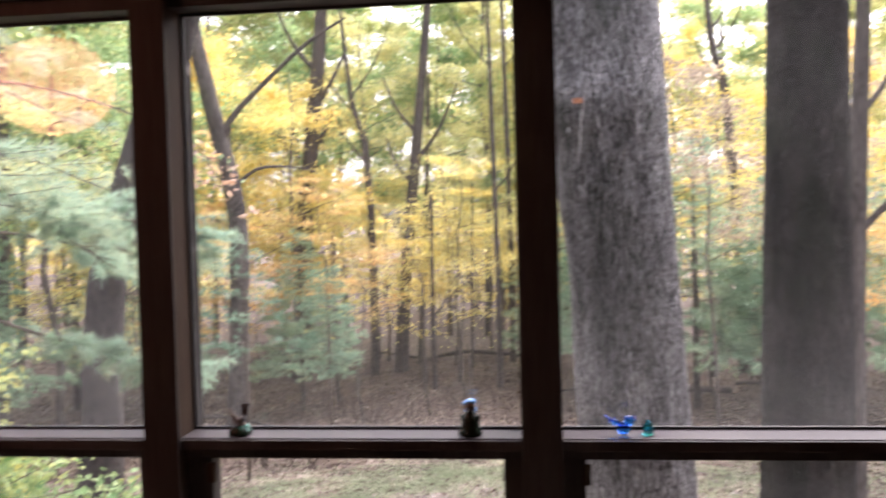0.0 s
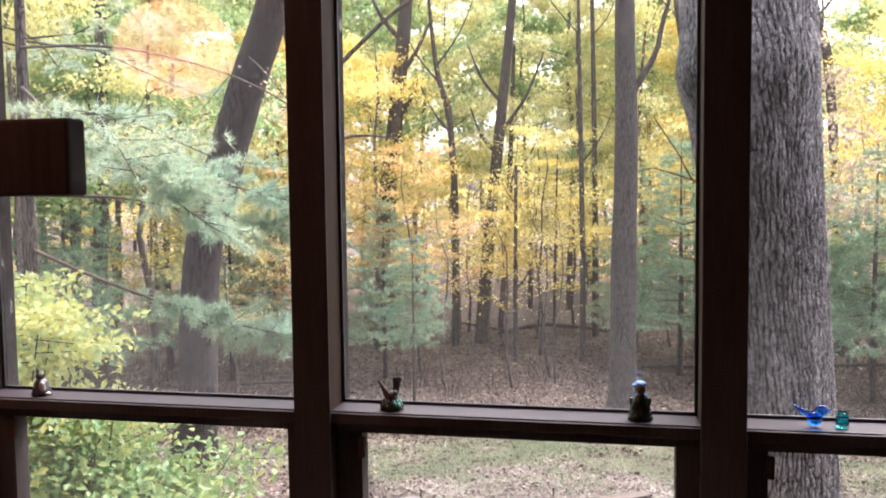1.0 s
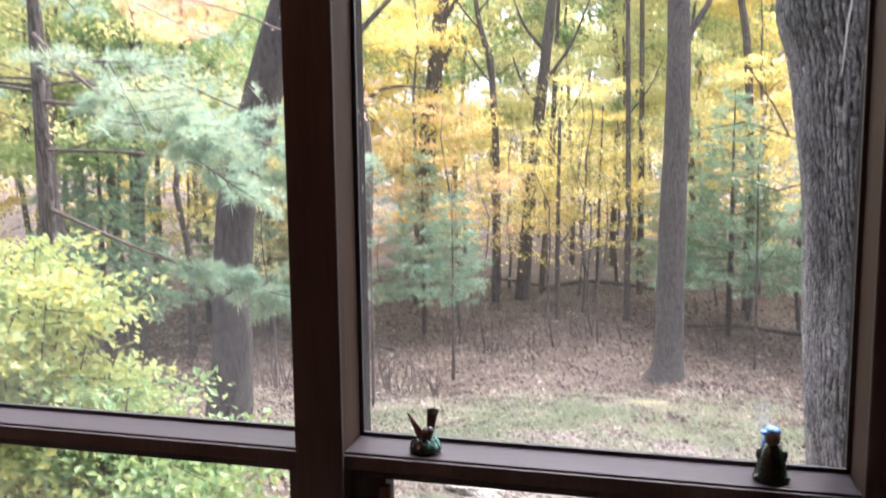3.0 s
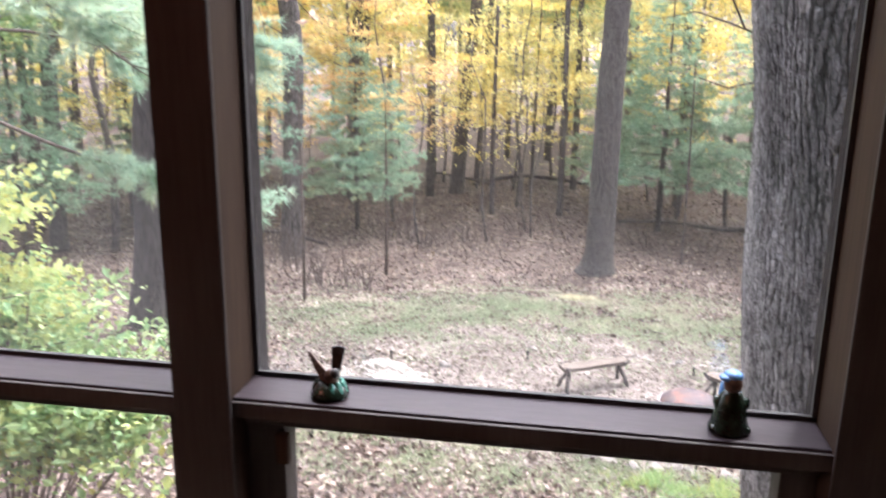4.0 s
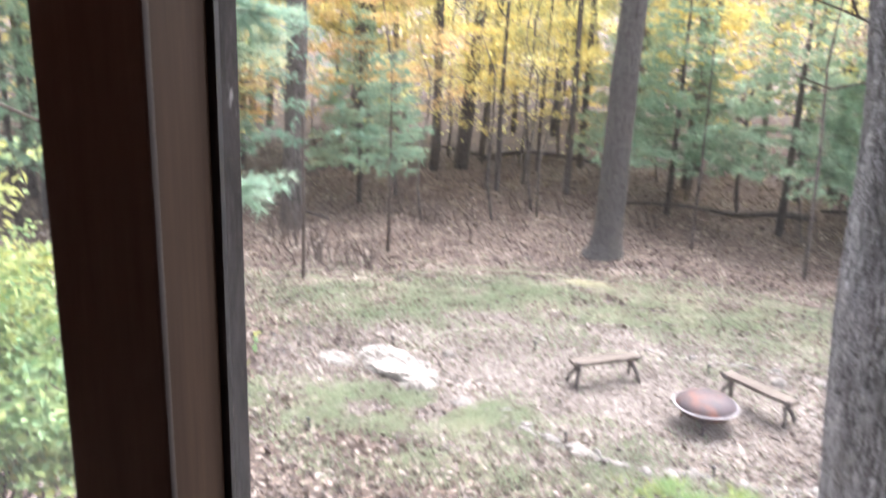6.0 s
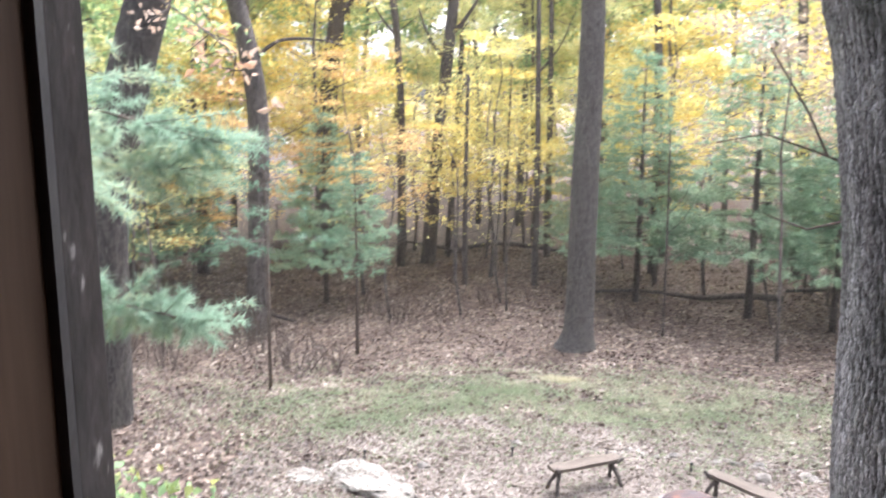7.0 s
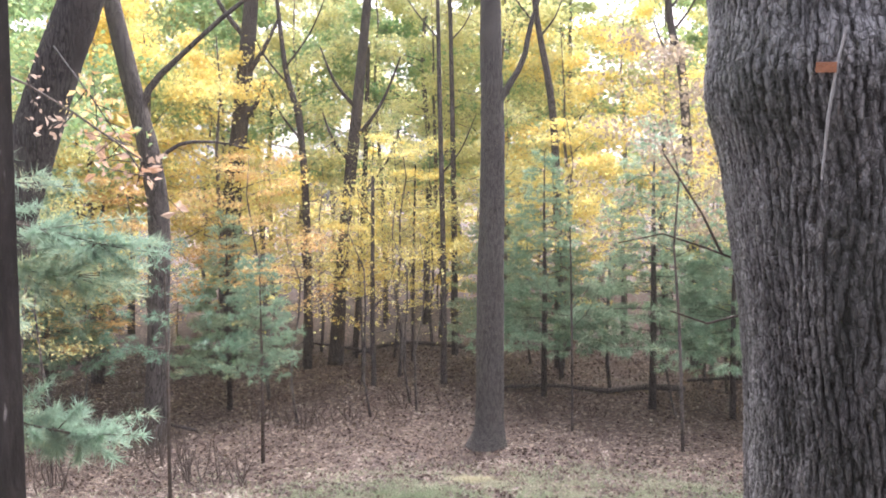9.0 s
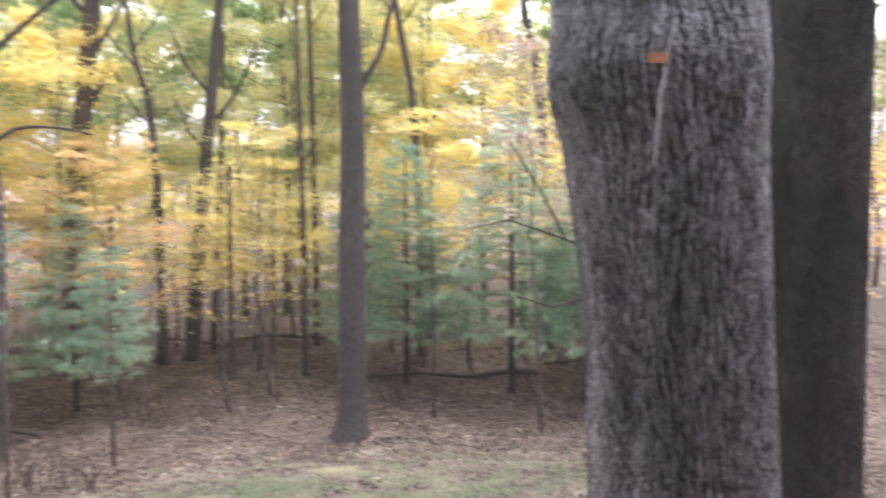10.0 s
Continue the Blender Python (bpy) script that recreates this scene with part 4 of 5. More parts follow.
V["tan"] = leafy_tree("understorey_tree", "small tree with tan and orange leaf sprays", 7.8, 2.6, 2.4, 5500, .11, M_TAN, M_BARK6, 73, .07, .1, at=at_ground(-6.5, 28, 0))
V["gold2"] = leafy_tree("understorey_tree", "small maple with sparse yellow leaf sprays", 8.2, 2.2, 2.5, 5200, .115, M_GOLD, M_BARK6, 74, .07, .1, at=at_ground(-2.5, 30, 0))
V["oak"] = leafy_tree("oak_sapling", "young oak with brown withered leaves", 10, 4.5, 2.2, 2600, .13, M_OAK, M_BARK6, 75, .05, at=at_ground(5.0, 22, 0))
V["far"] = leafy_tree("forest_tree", "distant tree with yellow-green autumn crown", 17, 6.5, 3.6, 5000, .21, M_LIME, M_BARK6, 76, .13, at=at_ground(-12, 45, 0))
V["far2"] = leafy_tree("forest_tree", "distant tree with golden autumn crown", 15, 5.5, 3.4, 4600, .22, M_GOLD, M_BARK6, 77, .12, at=at_ground(2, 46, 0))
V["spray"] = leafy_tree("understorey_tree", "slender maple with airy yellow-green leaf sprays", 9.5, 2.8, 2.4, 3000, .1, M_LIME, M_BARK6, 85, .05, .2, at=at_ground(-4.4, 33.5, 40))
NEAR = [("gold", 3.8, 34, 60, 1.0), ("gold", 6.4, 36, 140, 1.1), ("gold", 9.5, 31, 200, 1.0), ("gold2", -3.7, 29.5, 80, .75), ("gold2", -1.5, 35, 220, 1.0), ("lime", -1.2, 37, 45, 1.0), ("lime", 1.2, 35, 100, 1.05), ("tan", -9.8, 27, 60, .9),
        ("gold2", 7.8, 29, 10, 1.0), ("oak", 7.5, 20, 100, .9), ("gold", -13, 30, 300, 1.1), ("gold2", -15, 25, 10, 1.0), ("lime", -17, 31, 33, 1.1), ("gold2", -19, 20, 100, 1.0), ("lime", -14, 18, 80, .9),
        ("lime", -21, 25, 170, 1.0), ("gold", 12.5, 34, 20, 1.1), ("gold2", 12, 28, 70, 1.0), ("oak", 11, 17, 260, 1.0), ("tan", 9.5, 19, 140, 1.0), ("gold2", -6, 35, 30, 1.0), ("tan", -11.5, 26, 160, .62),
        ("gold2", -10.2, 33.5, 15, 1.35), ("spray", -2.9, 33, 130, 1.0), ("spray", .6, 31, 20, 1.0), ("gold2", 3.0, 29.6, 300, 1.05), ("spray", -12.5, 24, 70, 1.1), ("spray", -9.8, 20.5, 190, .8)]
for k, x, y, w, s in NEAR:
    copy_thing(V[k], at_ground(x, y, w, s))
g = random.Random(5)
V["green"] = leafy_tree("forest_tree", "tall tree with green and yellowing leaves", 16, 5.5, 3.8, 8000, .2, M_LEAFGREEN, M_BARK6, 80, .13, at=at_ground(-15, 33, 0))
V["low"] = leafy_tree("forest_sapling", "distant young tree with low yellow branches", 7, .6, 3.0, 3600, .22, M_GOLD, M_BARK6, 78, .09, .13, at=at_ground(-3, 48, 0))
V["tall"] = leafy_tree("forest_tree", "tall distant tree with a high yellow-green crown", 24, 9, 5.0, 12500, .24, M_HIGH, M_BARK6, 79, .17, at=at_ground(-2, 41, 0))
for i in range(34):
    y = 40 + 56 * (i + g.random()) / 34
    x = g.uniform(-1.05, .85) * y
    copy_thing(V[g.choice(("far", "far", "far2", "green"))], at_ground(x, y, g.uniform(0, 360), g.uniform(.75, 1.25)))
for k, x, y, w, s in (("green", -15.5, 27, 30, 1), ("green", -19, 29, 80, 1.1), ("green", -24, 34, 10, 1), ("green", -16.5, 21, 150, .9), ("green", -9, 38, 200, 1.1), ("green", -28, 30, 250, 1.1), ("green", -22, 20, 300, .9), ("green", 1.5, 40, 40, 1.05), ("green", -4, 42, 170, 1.1), ("green", 9, 40, 90, 1), ("green", -13.5, 22.5, 111, .95), ("green", -18.5, 24.5, 222, 1.0), ("gold", -11.0, 30.5, 50, 1.0), ("lime", -16, 16.5, 20, .85), ("green", -23, 27, 77, 1)):
    copy_thing(V[k], at_ground(x, y, w, s))
for x, y, w, s in ((-24, 37, 20, 1.0), (-17, 41, 130, 1.05), (-30, 44, 220, 1.1), (-12, 43, 310, .95)):
    copy_thing(V["tall"], at_ground(x, y, w, s))
for i in range(30):
    y = 62 + 42 * (i + g.random()) / 30
    x = (-1.05 + 1.9 * ((i * 0.618) % 1)) * y
    copy_thing(V["low"], at_ground(x, y, g.uniform(0, 360), g.uniform(.8, 1.5)))
for i in range(26):
    y = 38 + 34 * ((i * .382) % 1)
    x = (-1.05 + 1.9 * (i + g.random()) / 26) * y
    copy_thing(V["tall"], at_ground(x, y, g.uniform(0, 360), g.uniform(.8, 1.15)))
for i in range(13):
    y = 40 + 17 * ((i * .618) % 1)
    x = (-.75 + 1.3 * (i + g.random()) / 13) * y
    copy_thing(V["low"], at_ground(x, y, g.uniform(0, 360), g.uniform(.6, 1.0)))
slim = leafy_tree("sapling", "thin bare sapling with a few yellow leaves", 6.0, 2.0, 1.1, 160, .1, M_GOLD, M_BARK6, 88, .045, at=at_ground(-1.9, 26.5))
for i in range(18):
    y = g.uniform(23.5, 40)
    x = (-.5 + .92 * ((i * .618) % 1)) * y
    copy_thing(slim, at_ground(x, y, g.uniform(0, 360), g.uniform(.6, 1.3)))


# ---- shrubs, litter, stones ----
def shrub(name, label, at, stems, height, spread, count, size, mat, seed, low=0.35, lean=(0.0, 0.0)):
    """A many-stemmed shrub that carries its leaves on the upper part of the stems."""
    gg = np.random.default_rng(seed)
    t = thing(name, label, "shrub", at)
    wood, cs = [], []
    for i in range(stems):
        w = gg.uniform(0, 2 * math.pi)
        out = gg.uniform(.1, 1) * spread
        h = height * gg.uniform(.72, 1.03)
        tip = np.array([math.cos(w) * out + lean[0] * gg.uniform(.3, 1.1), math.sin(w) * out + lean[1], h])
        q = [np.array([0, 0, -.1]), tip * np.array([.35, .35, .55]), tip]
        wood.append(tube(q, [.02, .013, .005], 5, False))
        for s in range(8):
            u = gg.uniform(low, 1.0) * 2
            j = min(int(u), 1)
            o = q[j] + (q[j + 1] - q[j]) * (u - j)
            e = o + gg.normal(size=3) * np.array([.26, .26, .1])
            wood.append(tube([o, e], [.006, .003], 3, False))
            k = max(1, count // (stems * 8))
            cs.append(o + (e - o) * gg.uniform(.3, 1.2, (k, 1)) + gg.normal(size=(k, 3)) * np.array([.13, .13, .05]))
    part("stems", join(wood), M_TWIG, t, soft=True)
    part("foliage", leaves(np.concatenate(cs), size, .5, gg, .62), mat, t)
    return t


shrub("shrub", "tall shrub with yellow-green leaves below the window", at_ground(-4.9, 6.0), 26, 4.2, .8, 14000, .078, M_SHRUB2, 81, .64, (.4, 0))
shrub("shrub", "arching green shrub turning yellow below the window", at_ground(-4.2, 6.0), 18, 3.1, .5, 8500, .078, M_SHRUB, 82, .82, (.85, 0))
shrub("shrub", "bushy yellow-green shrub beside the leaning trunk", at_ground(-7.2, 10.6), 14, 2.2, .9, 3200, .1, M_SHRUB, 83, .35)
gg = np.random.default_rng(84)
dry = thing("dry_branch", "long twig of withered pinkish leaves caught in the pine", "branch", pose(-5.75, 7.6, 3.0))
q = spline([(0, 0, 0), (1.4, -.5, -.15), (2.8, -1.0, -.55), (3.7, -1.35, -1.05)], 12)
wood = [tube(q, [.016 * (1 - .07 * i) for i in range(12)], 5, False)]
cs = []
for i in range(7, 12):
    for k in range(3):
        e = q[i] + gg.normal(size=3) * np.array([.16, .16, .13])
        wood.append(tube([q[i], e], [.004, .002], 3, False))
        cs.append(e + gg.normal(size=(6, 3)) * .05)
part("twigs", join(wood), M_TWIG, dry, soft=True)
part("leaf_cluster", leaves(np.concatenate(cs), .045, .2, gg, .5), M_DRY, dry)

hang = thing("oak_branch", "hanging oak twig with withered tan and pink leaves", "branch", pose(-6.1, 13.7, 3.9))
q = spline([(0, 0, 0), (1.1, -2.1, -.5), (2.2, -3.8, -1.2), (3.05, -4.8, -1.95)], 14)
wood = [tube(q, [.015 * (1 - .06 * i) for i in range(14)], 6, False)]
cs = []
for i in range(8, 14):
    for k in range(3):
        e = q[i] + gg.normal(size=3) * np.array([.2, .2, .16])
        wood.append(tube([q[i], e], [.006, .002], 4, False))
        cs.append(e + gg.normal(size=(5, 3)) * .07)
part("twigs", join(wood), M_BARK5, hang, soft=True)
part("leaf_cluster", leaves(np.concatenate(cs[:9]), .12, .25, gg, .5), M_TAN, hang, "withered orange-tan leaves")
part("leaf_cluster", leaves(np.concatenate(cs[9:]), .12, .25, gg, .5), M_DRY, hang, "withered pinkish leaves")

for i, (x, y, h, n) in enumerate(((-6.5, 20.1, 1.0, 16), (-5.6, 19.6, .9, 12), (-4.7, 24.8, .8, 18), (-3.6, 25.2, .6, 12), (-7.6, 21.5, 1.1, 14), (3.4, 25, .6, 8), (-9, 19.0, 1.0, 12), (-8.2, 22.6, 1.2, 14), (-10.5, 21, 1.1, 14), (-2.2, 26.4, .7, 10), (-6.0, 25.5, .9, 14), (1.8, 26, .6, 9), (7.6, 23.5, .8, 10))):
    gg = np.random.default_rng(200 + i)
    t = thing("brush", "clump of thin bare brown stems", "shrub", at_ground(x, y), group="bare brush")
    wood = []
    for k in range(n):
        o = np.append(gg.normal(size=2) * .3, -.05)
        e = o + np.append(gg.normal(size=2) * .2, h * gg.uniform(.5, 1.1))
        wood.append(tube([o, (o + e) / 2 + gg.normal(size=3) * .05, e], [.017, .013, .006], 5, False))
        for s in range(2):
            a = o + (e - o) * gg.uniform(.4, .9)
            wood.append(tube([a, a + gg.normal(size=3) * .14 + np.array([0, 0, .1])], [.005, .002], 3, False))
    part("stems", join(wood), M_TWIG, t)

# fallen leaves lie on the whole clearing
n = 130000
ly = 4.0 + 32 * rng.random(n) ** 1.15
lx = rng.uniform(-1, 1, n) * (4 + ly * .62) - 1.5
lz = np.array([lie(a, b) for a, b in zip(lx, ly)]) + rng.uniform(.004, .035, n)
hold = ((lx - .2) / 4.6) ** 2 + ((ly - 12.9) / 2.4) ** 2 + .5 * np.array([noise.noise((a * .8, b * .8, 2)) for a, b in zip(lx, ly)]) > rng.uniform(.2, 1.3, n)
lx, ly, lz = lx[hold], ly[hold], lz[hold]
litter = part("fallen_leaves", leaves(np.stack([lx, ly, lz], 1), .095, .65, rng, .62), M_LITTER)
tagged(litter, "scattered brown and tan fallen leaves on the ground", "leaves", "", "stuff")

n = 42000
w, u = rng.uniform(0, 2 * math.pi, n), np.sqrt(rng.random(n))
lx, ly = .2 + 5.2 * u * np.cos(w), 12.9 + 2.8 * u * np.sin(w)
lz = np.array([lie(a, b) for a, b in zip(lx, ly)]) + rng.uniform(.002, .015, n)
scraps = part("leaf_scraps", leaves(np.stack([lx, ly, lz], 1), .07, .75, rng, .6), M_BITS)
tagged(scraps, "dry pinkish-tan leaf scraps on the bare clearing", "leaves", "", "stuff")


def turf(name, label, mat, cx, cy, rx, ry, count, h, seed, lump=1.3):
    gg = np.random.default_rng(seed)
    out = []
    while len(out) < count:
        a, b = gg.normal() * rx, gg.normal() * ry
        if noise.noise(((cx + a) * lump, (cy + b) * lump, seed)) > gg.uniform(-.35, .3):
            x, y = cx + a, cy + b
            out.append((x, y, lie(x, y)))
    c = np.array(out)
    d = np.tile(np.array([0, 0, 1.0]), (count, 1))
    v, f = tufts(c, d, h, 5, .006, gg, .55)
    return tagged(part(name, (v, f), mat), label, "grass", "", "stuff")


turf("grass", "thin green grass among fallen leaves", M_GRASS, -.3, 16.9, 3.6, 1.6, 11000, .1, 91, 1.5)
turf("grass", "sparse green grass near the stone edging", M_GRASS, -2.5, 11.25, 1.3, .36, 8000, .08, 92)
turf("grass", "thin grass below the stone edging", M_GRASS, -1.2, 10.2, 1.9, .45, 5000, .07, 99)
turf("grass", "pale thin grass at the back of the clearing", M_GRASS, -3.6, 15.4, 1.4, 1.0, 6000, .07, 101, .9)
turf("grass", "sparse green grass beyond the fire pit", M_GRASS, 3.2, 16.2, 2.4, 1.8, 8000, .08, 93, .7)
turf("fern_patch", "bright green low ferns by the stone edging", M_SHRUB, 1.1, 10.05, .38, .18, 420, .16, 94, 3)
turf("grass_clump", "pale straw-coloured grass clump", M_STRAW, -.2, 18.5, .2, .12, 160, .17, 95, 3)
turf("fern_patch", "low green plants close to the house", M_GRASS, 0.6, 8.6, .55, .3, 900, .16, 97, 2)
turf("fern_patch", "low green plants close to the house", M_GRASS, -1.6, 8.2, .5, .25, 500, .13, 98, 2)
turf("grass_clump", "low green plants on the clearing", M_GRASS, -1.4, 17.2, .5, .3, 300, .18, 96, 4)


def stone(at, r, mat, name, label, seed, group="", flat=.6):
    own = bmesh.new()
    bmesh.ops.create_icosphere(own, subdivisions=3, radius=1)
    for v in own.verts:
        k = 1 + .4 * noise.noise(v.co * 1.3 + Vector((seed, 0, 0))) + .3 * noise.noise(v.co * 3.1 + Vector((0, seed, 0))) + .12 * noise.noise(v.co * 7)
        v.co = Vector((v.co.x * r[0] * k, v.co.y * r[1] * k, v.co.z * r[2] * k))
    for f in own.faces:
        f.smooth = True
    ob = part(name, own, mat)
    ob.matrix_basis = at
    return tagged(ob, label, "stone", group)


edge = spline([(-2.3, 12.0), (-1.76, 11.68), (-1.34, 11.5), (-.92, 11.17), (-.55, 10.92), (-.2, 10.76), (.4, 10.6), (.9, 10.56), (1.5, 10.47), (2.33, 10.52), (3.1, 10.7), (4.0, 11.0)], 92)
gg = random.Random(9)
for i, (x, y) in enumerate(edge):
    if gg.random() < .12:
        continue
    s = gg.choice((.04, .05, .05, .06, .07, .09))
    stone(pose(x + gg.uniform(-.1, .1), y + gg.uniform(-.1, .1), lie(x, y) + s * .02, gg.uniform(-12, 12), gg.uniform(-12, 12), gg.uniform(0, 360)), (s * gg.uniform(.9, 2.0), s * gg.uniform(.7, 1.2), s * gg.uniform(.4, .7)), M_STONE, "edging_stone", "rough grey stone edging the fire pit clearing", i * 3.1, "edging stones")

back = spline([(.7, 14.15), (1.7, 14.2), (2.5, 13.95), (3.3, 13.55), (4.2, 13.0)], 34)
for i, (x, y) in enumerate(back):
    s = gg.choice((.04, .05, .06, .07, .09))
    stone(pose(x + gg.uniform(-.14, .14), y + gg.uniform(-.12, .12), lie(x, y) + s * .02, gg.uniform(-12, 12), gg.uniform(-12, 12), gg.uniform(0, 360)), (s * gg.uniform(.9, 1.9), s * gg.uniform(.7, 1.2), s * gg.uniform(.35, .6)), M_STONE if i % 3 else M_PALE, "edging_stone", "pale rough stone at the back edge of the clearing", i * 2.3 + 300, "edging stones")


def ledge(x, y, r, turn, seed, label):
    """A weathered outcrop: broken slabs with flat tops and ragged, stepped sides."""
    own = bmesh.new()
    bmesh.ops.create_icosphere(own, subdivisions=5, radius=1)
    for v in own.verts:
        c = v.co.copy()
        k = 1 + .34 * noise.noise(c * 1.4 + Vector((seed, 0, 0))) + .16 * noise.noise(c * 4.2 + Vector((0, seed, 0))) + .07 * noise.noise(c * 11)
        z = c.z * k
        z = .72 * z + .28 * math.floor(z * 3.5 + .8 * noise.noise(c * 2.5)) / 3.5
        v.co = Vector((c.x * r[0] * k, c.y * r[1] * k, z * r[2] + .02 * noise.noise(c * 16)))
    ob = part("rock_ledge", own, M_PALE)
    ob.matrix_basis = pose(x, y, lie(x, y) - .025, 0, -4, turn)
    return tagged(ob, label, "stone")


ledge(-3.0, 12.75, (.82, .4, .17), -36, 4, "broad pale weathered rock outcrop in the leaves")
ledge(-3.85, 12.75, (.4, .26, .1), -20, 9, "low pale rock slab beside the outcrop")
stone(pose(-2.42, 12.1, lie(-2.42, 12.1), 0, 5, 30), (.26, .18, .11), M_PALE, "boulder", "smaller pale boulder in the leaves", 8)
for i, (x, y, s) in enumerate(((-2.2, 13.2, .08), (-.9, 14.2, .07), (2.6, 13.5, .1))):
    stone(pose(x, y, lie(x, y) + s * .1, 0, 0, i * 50), (s * 1.3, s, s * .7), M_STONE, "field_stone", "loose grey stone among the leaves", i * 7 + 40.0, "loose stones")

# fallen wood
for i, path in enumerate(([(1.0, 28.2, .1, .05), (2.6, 28.0, .18, .06), (4.2, 27.8, .1, .08), (5.4, 27.7, .2, .1), (6.6, 27.7, .14, .11)], [(7.0, 28.8, .12, .06), (8.5, 28.9, .2, .07), (10, 28.6, .1, .05)],
                          [(-4.6, 34, .1, .07), (-2.6, 34.4, .3, .09), (.2, 34, .12, .06)], [(-6.4, 33, .8, .04), (-5, 33.3, .5, .05), (-3.6, 33, .2, .06)], [(-11.5, 24, .3, .05), (-9.5, 24.5, .4, .06), (-7.6, 24, .2, .04)])):
    base = path[0]
    t = [(p[0], p[1], lie(p[0], p[1]) + p[2], p[3]) for p in path]
    o = t[0]
    q = spline([(p[0] - o[0], p[1] - o[1], p[2] - o[2], p[3]) for p in t], 18)
    ob = part("fallen_log", tube([p[:3] for p in q], [p[3] for p in q], 9, True, relief(.008, 30, i)), M_BARK3, soft=True)
    ob.matrix_basis = pose(*o[:3])
    tagged(ob, "fallen dark log lying on the leaves", "log", "fallen logs")


# ---- fire pit and benches ----
def fire_pit(x, y):
    z = lie(x, y)
    t = thing("fire_pit", "round steel fire pit with a rusted domed lid", "fire pit", pose(x, y, z))
    part("bowl", lathe([(.0, .12), (.2, .13), (.32, .2), (.385, .3), (.375, .3), (.3, .2), (.0, .15)], 40), M_RUST, t, "soot-dark bowl")
    part("rim", lathe([(.38, .298), (.415, .3), (.42, .306), (.415, .312), (.38, .311), (.38, .298)], 48), M_RIM, t, "pale bare steel rim")
    part("lid", lathe([(.385, .314), (.37, .345), (.32, .385), (.22, .425), (.1, .445), (.0, .45)], 40), M_RUST, t, "domed rust-brown lid")
    for k in range(3):
        w = k * 2.094 + .4
        part("leg", tube([(math.cos(w) * .27, math.sin(w) * .27, .17), (math.cos(w) * .33, math.sin(w) * .33, -.03)], [.018, .016], 8), M_RUST, t)


fire_pit(1.36, 12.0)


def bench(a, b, depth, height, label):
    """A rustic bench: a live-edged plank on two pairs of splayed legs. a, b: ends of the front edge."""
    d = Vector((b[0] - a[0], b[1] - a[1], 0))
    L = d.length
    back = Vector((-d.y, d.x, 0)).normalized()
    c = Vector((a[0], a[1], 0)) + d / 2 + back * depth / 2
    z = lie(c.x, c.y)
    t = thing("bench", label, "bench", Matrix.Translation((c.x, c.y, z)) @ Matrix.Rotation(math.atan2(d.y, d.x), 4, 'Z'), group="benches at the fire pit")
    n = 18
    vs, fs = [], []
    for i in range(n + 1):
        x = -L / 2 + L * i / n
        w = depth / 2 * (1 + .1 * noise.noise((x * 4, 3, a[0]))) * (1 - .12 * (abs(2 * i / n - 1) ** 6))
        zz = height + .012 * noise.noise((x * 3, 7, a[1]))
        vs += [(x, -w, zz), (x, w * .96, zz), (x, w * .9, zz - .05), (x, -w * .92, zz - .05)]
    for i in range(n):
        for k in range(4):
            j = (k + 1) % 4
            fs.append((4 * i + k, 4 * i + j, 4 * i + 4 + j, 4 * i + 4 + k))
    fs += [(3, 2, 1, 0), (4 * n, 4 * n + 1, 4 * n + 2, 4 * n + 3)]
    part("seat", (vs, fs), M_BENCH, t, "weathered live-edge plank")
    for s in (-1, 1):
        x = s * L * .4
        for q in (-1, 1):
            part("leg", tube([(x - s * .02, -q * depth * .06, height - .03), (x + s * .01, q * depth * .2, height * .62), (x + s * .06, q * depth * .46, height * .3), (x + s * .08, q * depth * .66, -.03)], [.034, .028, .025, .03], 9, True, relief(.008, 26, s + q)), M_BARK3, t, "gnarled branch leg", soft=True)
        part("crossbar", tube([(x + s * .1, -depth * .62, height + .03), (x + s * .04, -depth * .45, height - .04), (x, 0, height - .07), (x, depth * .5, height - .06), (x + s * .03, depth * .68, height + .0)], [.02, .03, .036, .032, .022], 8, True, relief(.006, 26, s)), M_BARK3, t, "crooked branch under the plank", soft=True)


bench((-.32, 12.56), (.6, 13.06), .23, .37, "rustic log bench with splayed branch legs")
bench((2.40, 12.08), (1.66, 12.82), -.21, .36, "rustic log bench angled beside the fire pit")
for x, y in ((-.38, 10.86), (1.3, 10.6), (-3.42, 10.4), (-3.1, 13.35), (-.94, 13.7), (1.62, 13.6)):
    ob = part("path_light", tube([(0, 0, -.03), (0, 0, .13), (0, 0, .132), (0, 0, .16)], [.012, .012, .028, .02], 10), M_GASKET)
    ob.matrix_basis = pose(x, y, lie(x, y))
    tagged(ob, "short dark stake beside the stone edging", "garden stake", "garden stakes")


# ---- on the sill ----
def glazed(name, stops, rough=.2):
    return surface(name, stops, 30, rough=rough, relief=.25, grain=120, coat=.12)


M_GREEN = glazed("green_glaze", [(.35, (.01, .016, .011)), (.65, (.02, .042, .026))])
M_MINT = glazed("mint_glaze", [(.35, (.02, .12, .085)), (.65, (.1, .32, .25))])
M_BROWN = glazed("brown_glaze", [(.35, (.05, .028, .019)), (.65, (.15, .085, .055))], .4)
M_BLUE = glazed("blue_glaze", [(.35, (.1, .25, .6)), (.65, (.2, .45, .85))])
M_CREAM = glazed("pale_glaze", [(.35, (.4, .38, .35)), (.65, (.65, .62, .58))], .4)
M_CHAR = glazed("dark_glaze", [(.35, (.02, .02, .022)), (.65, (.06, .055, .055))], .4)


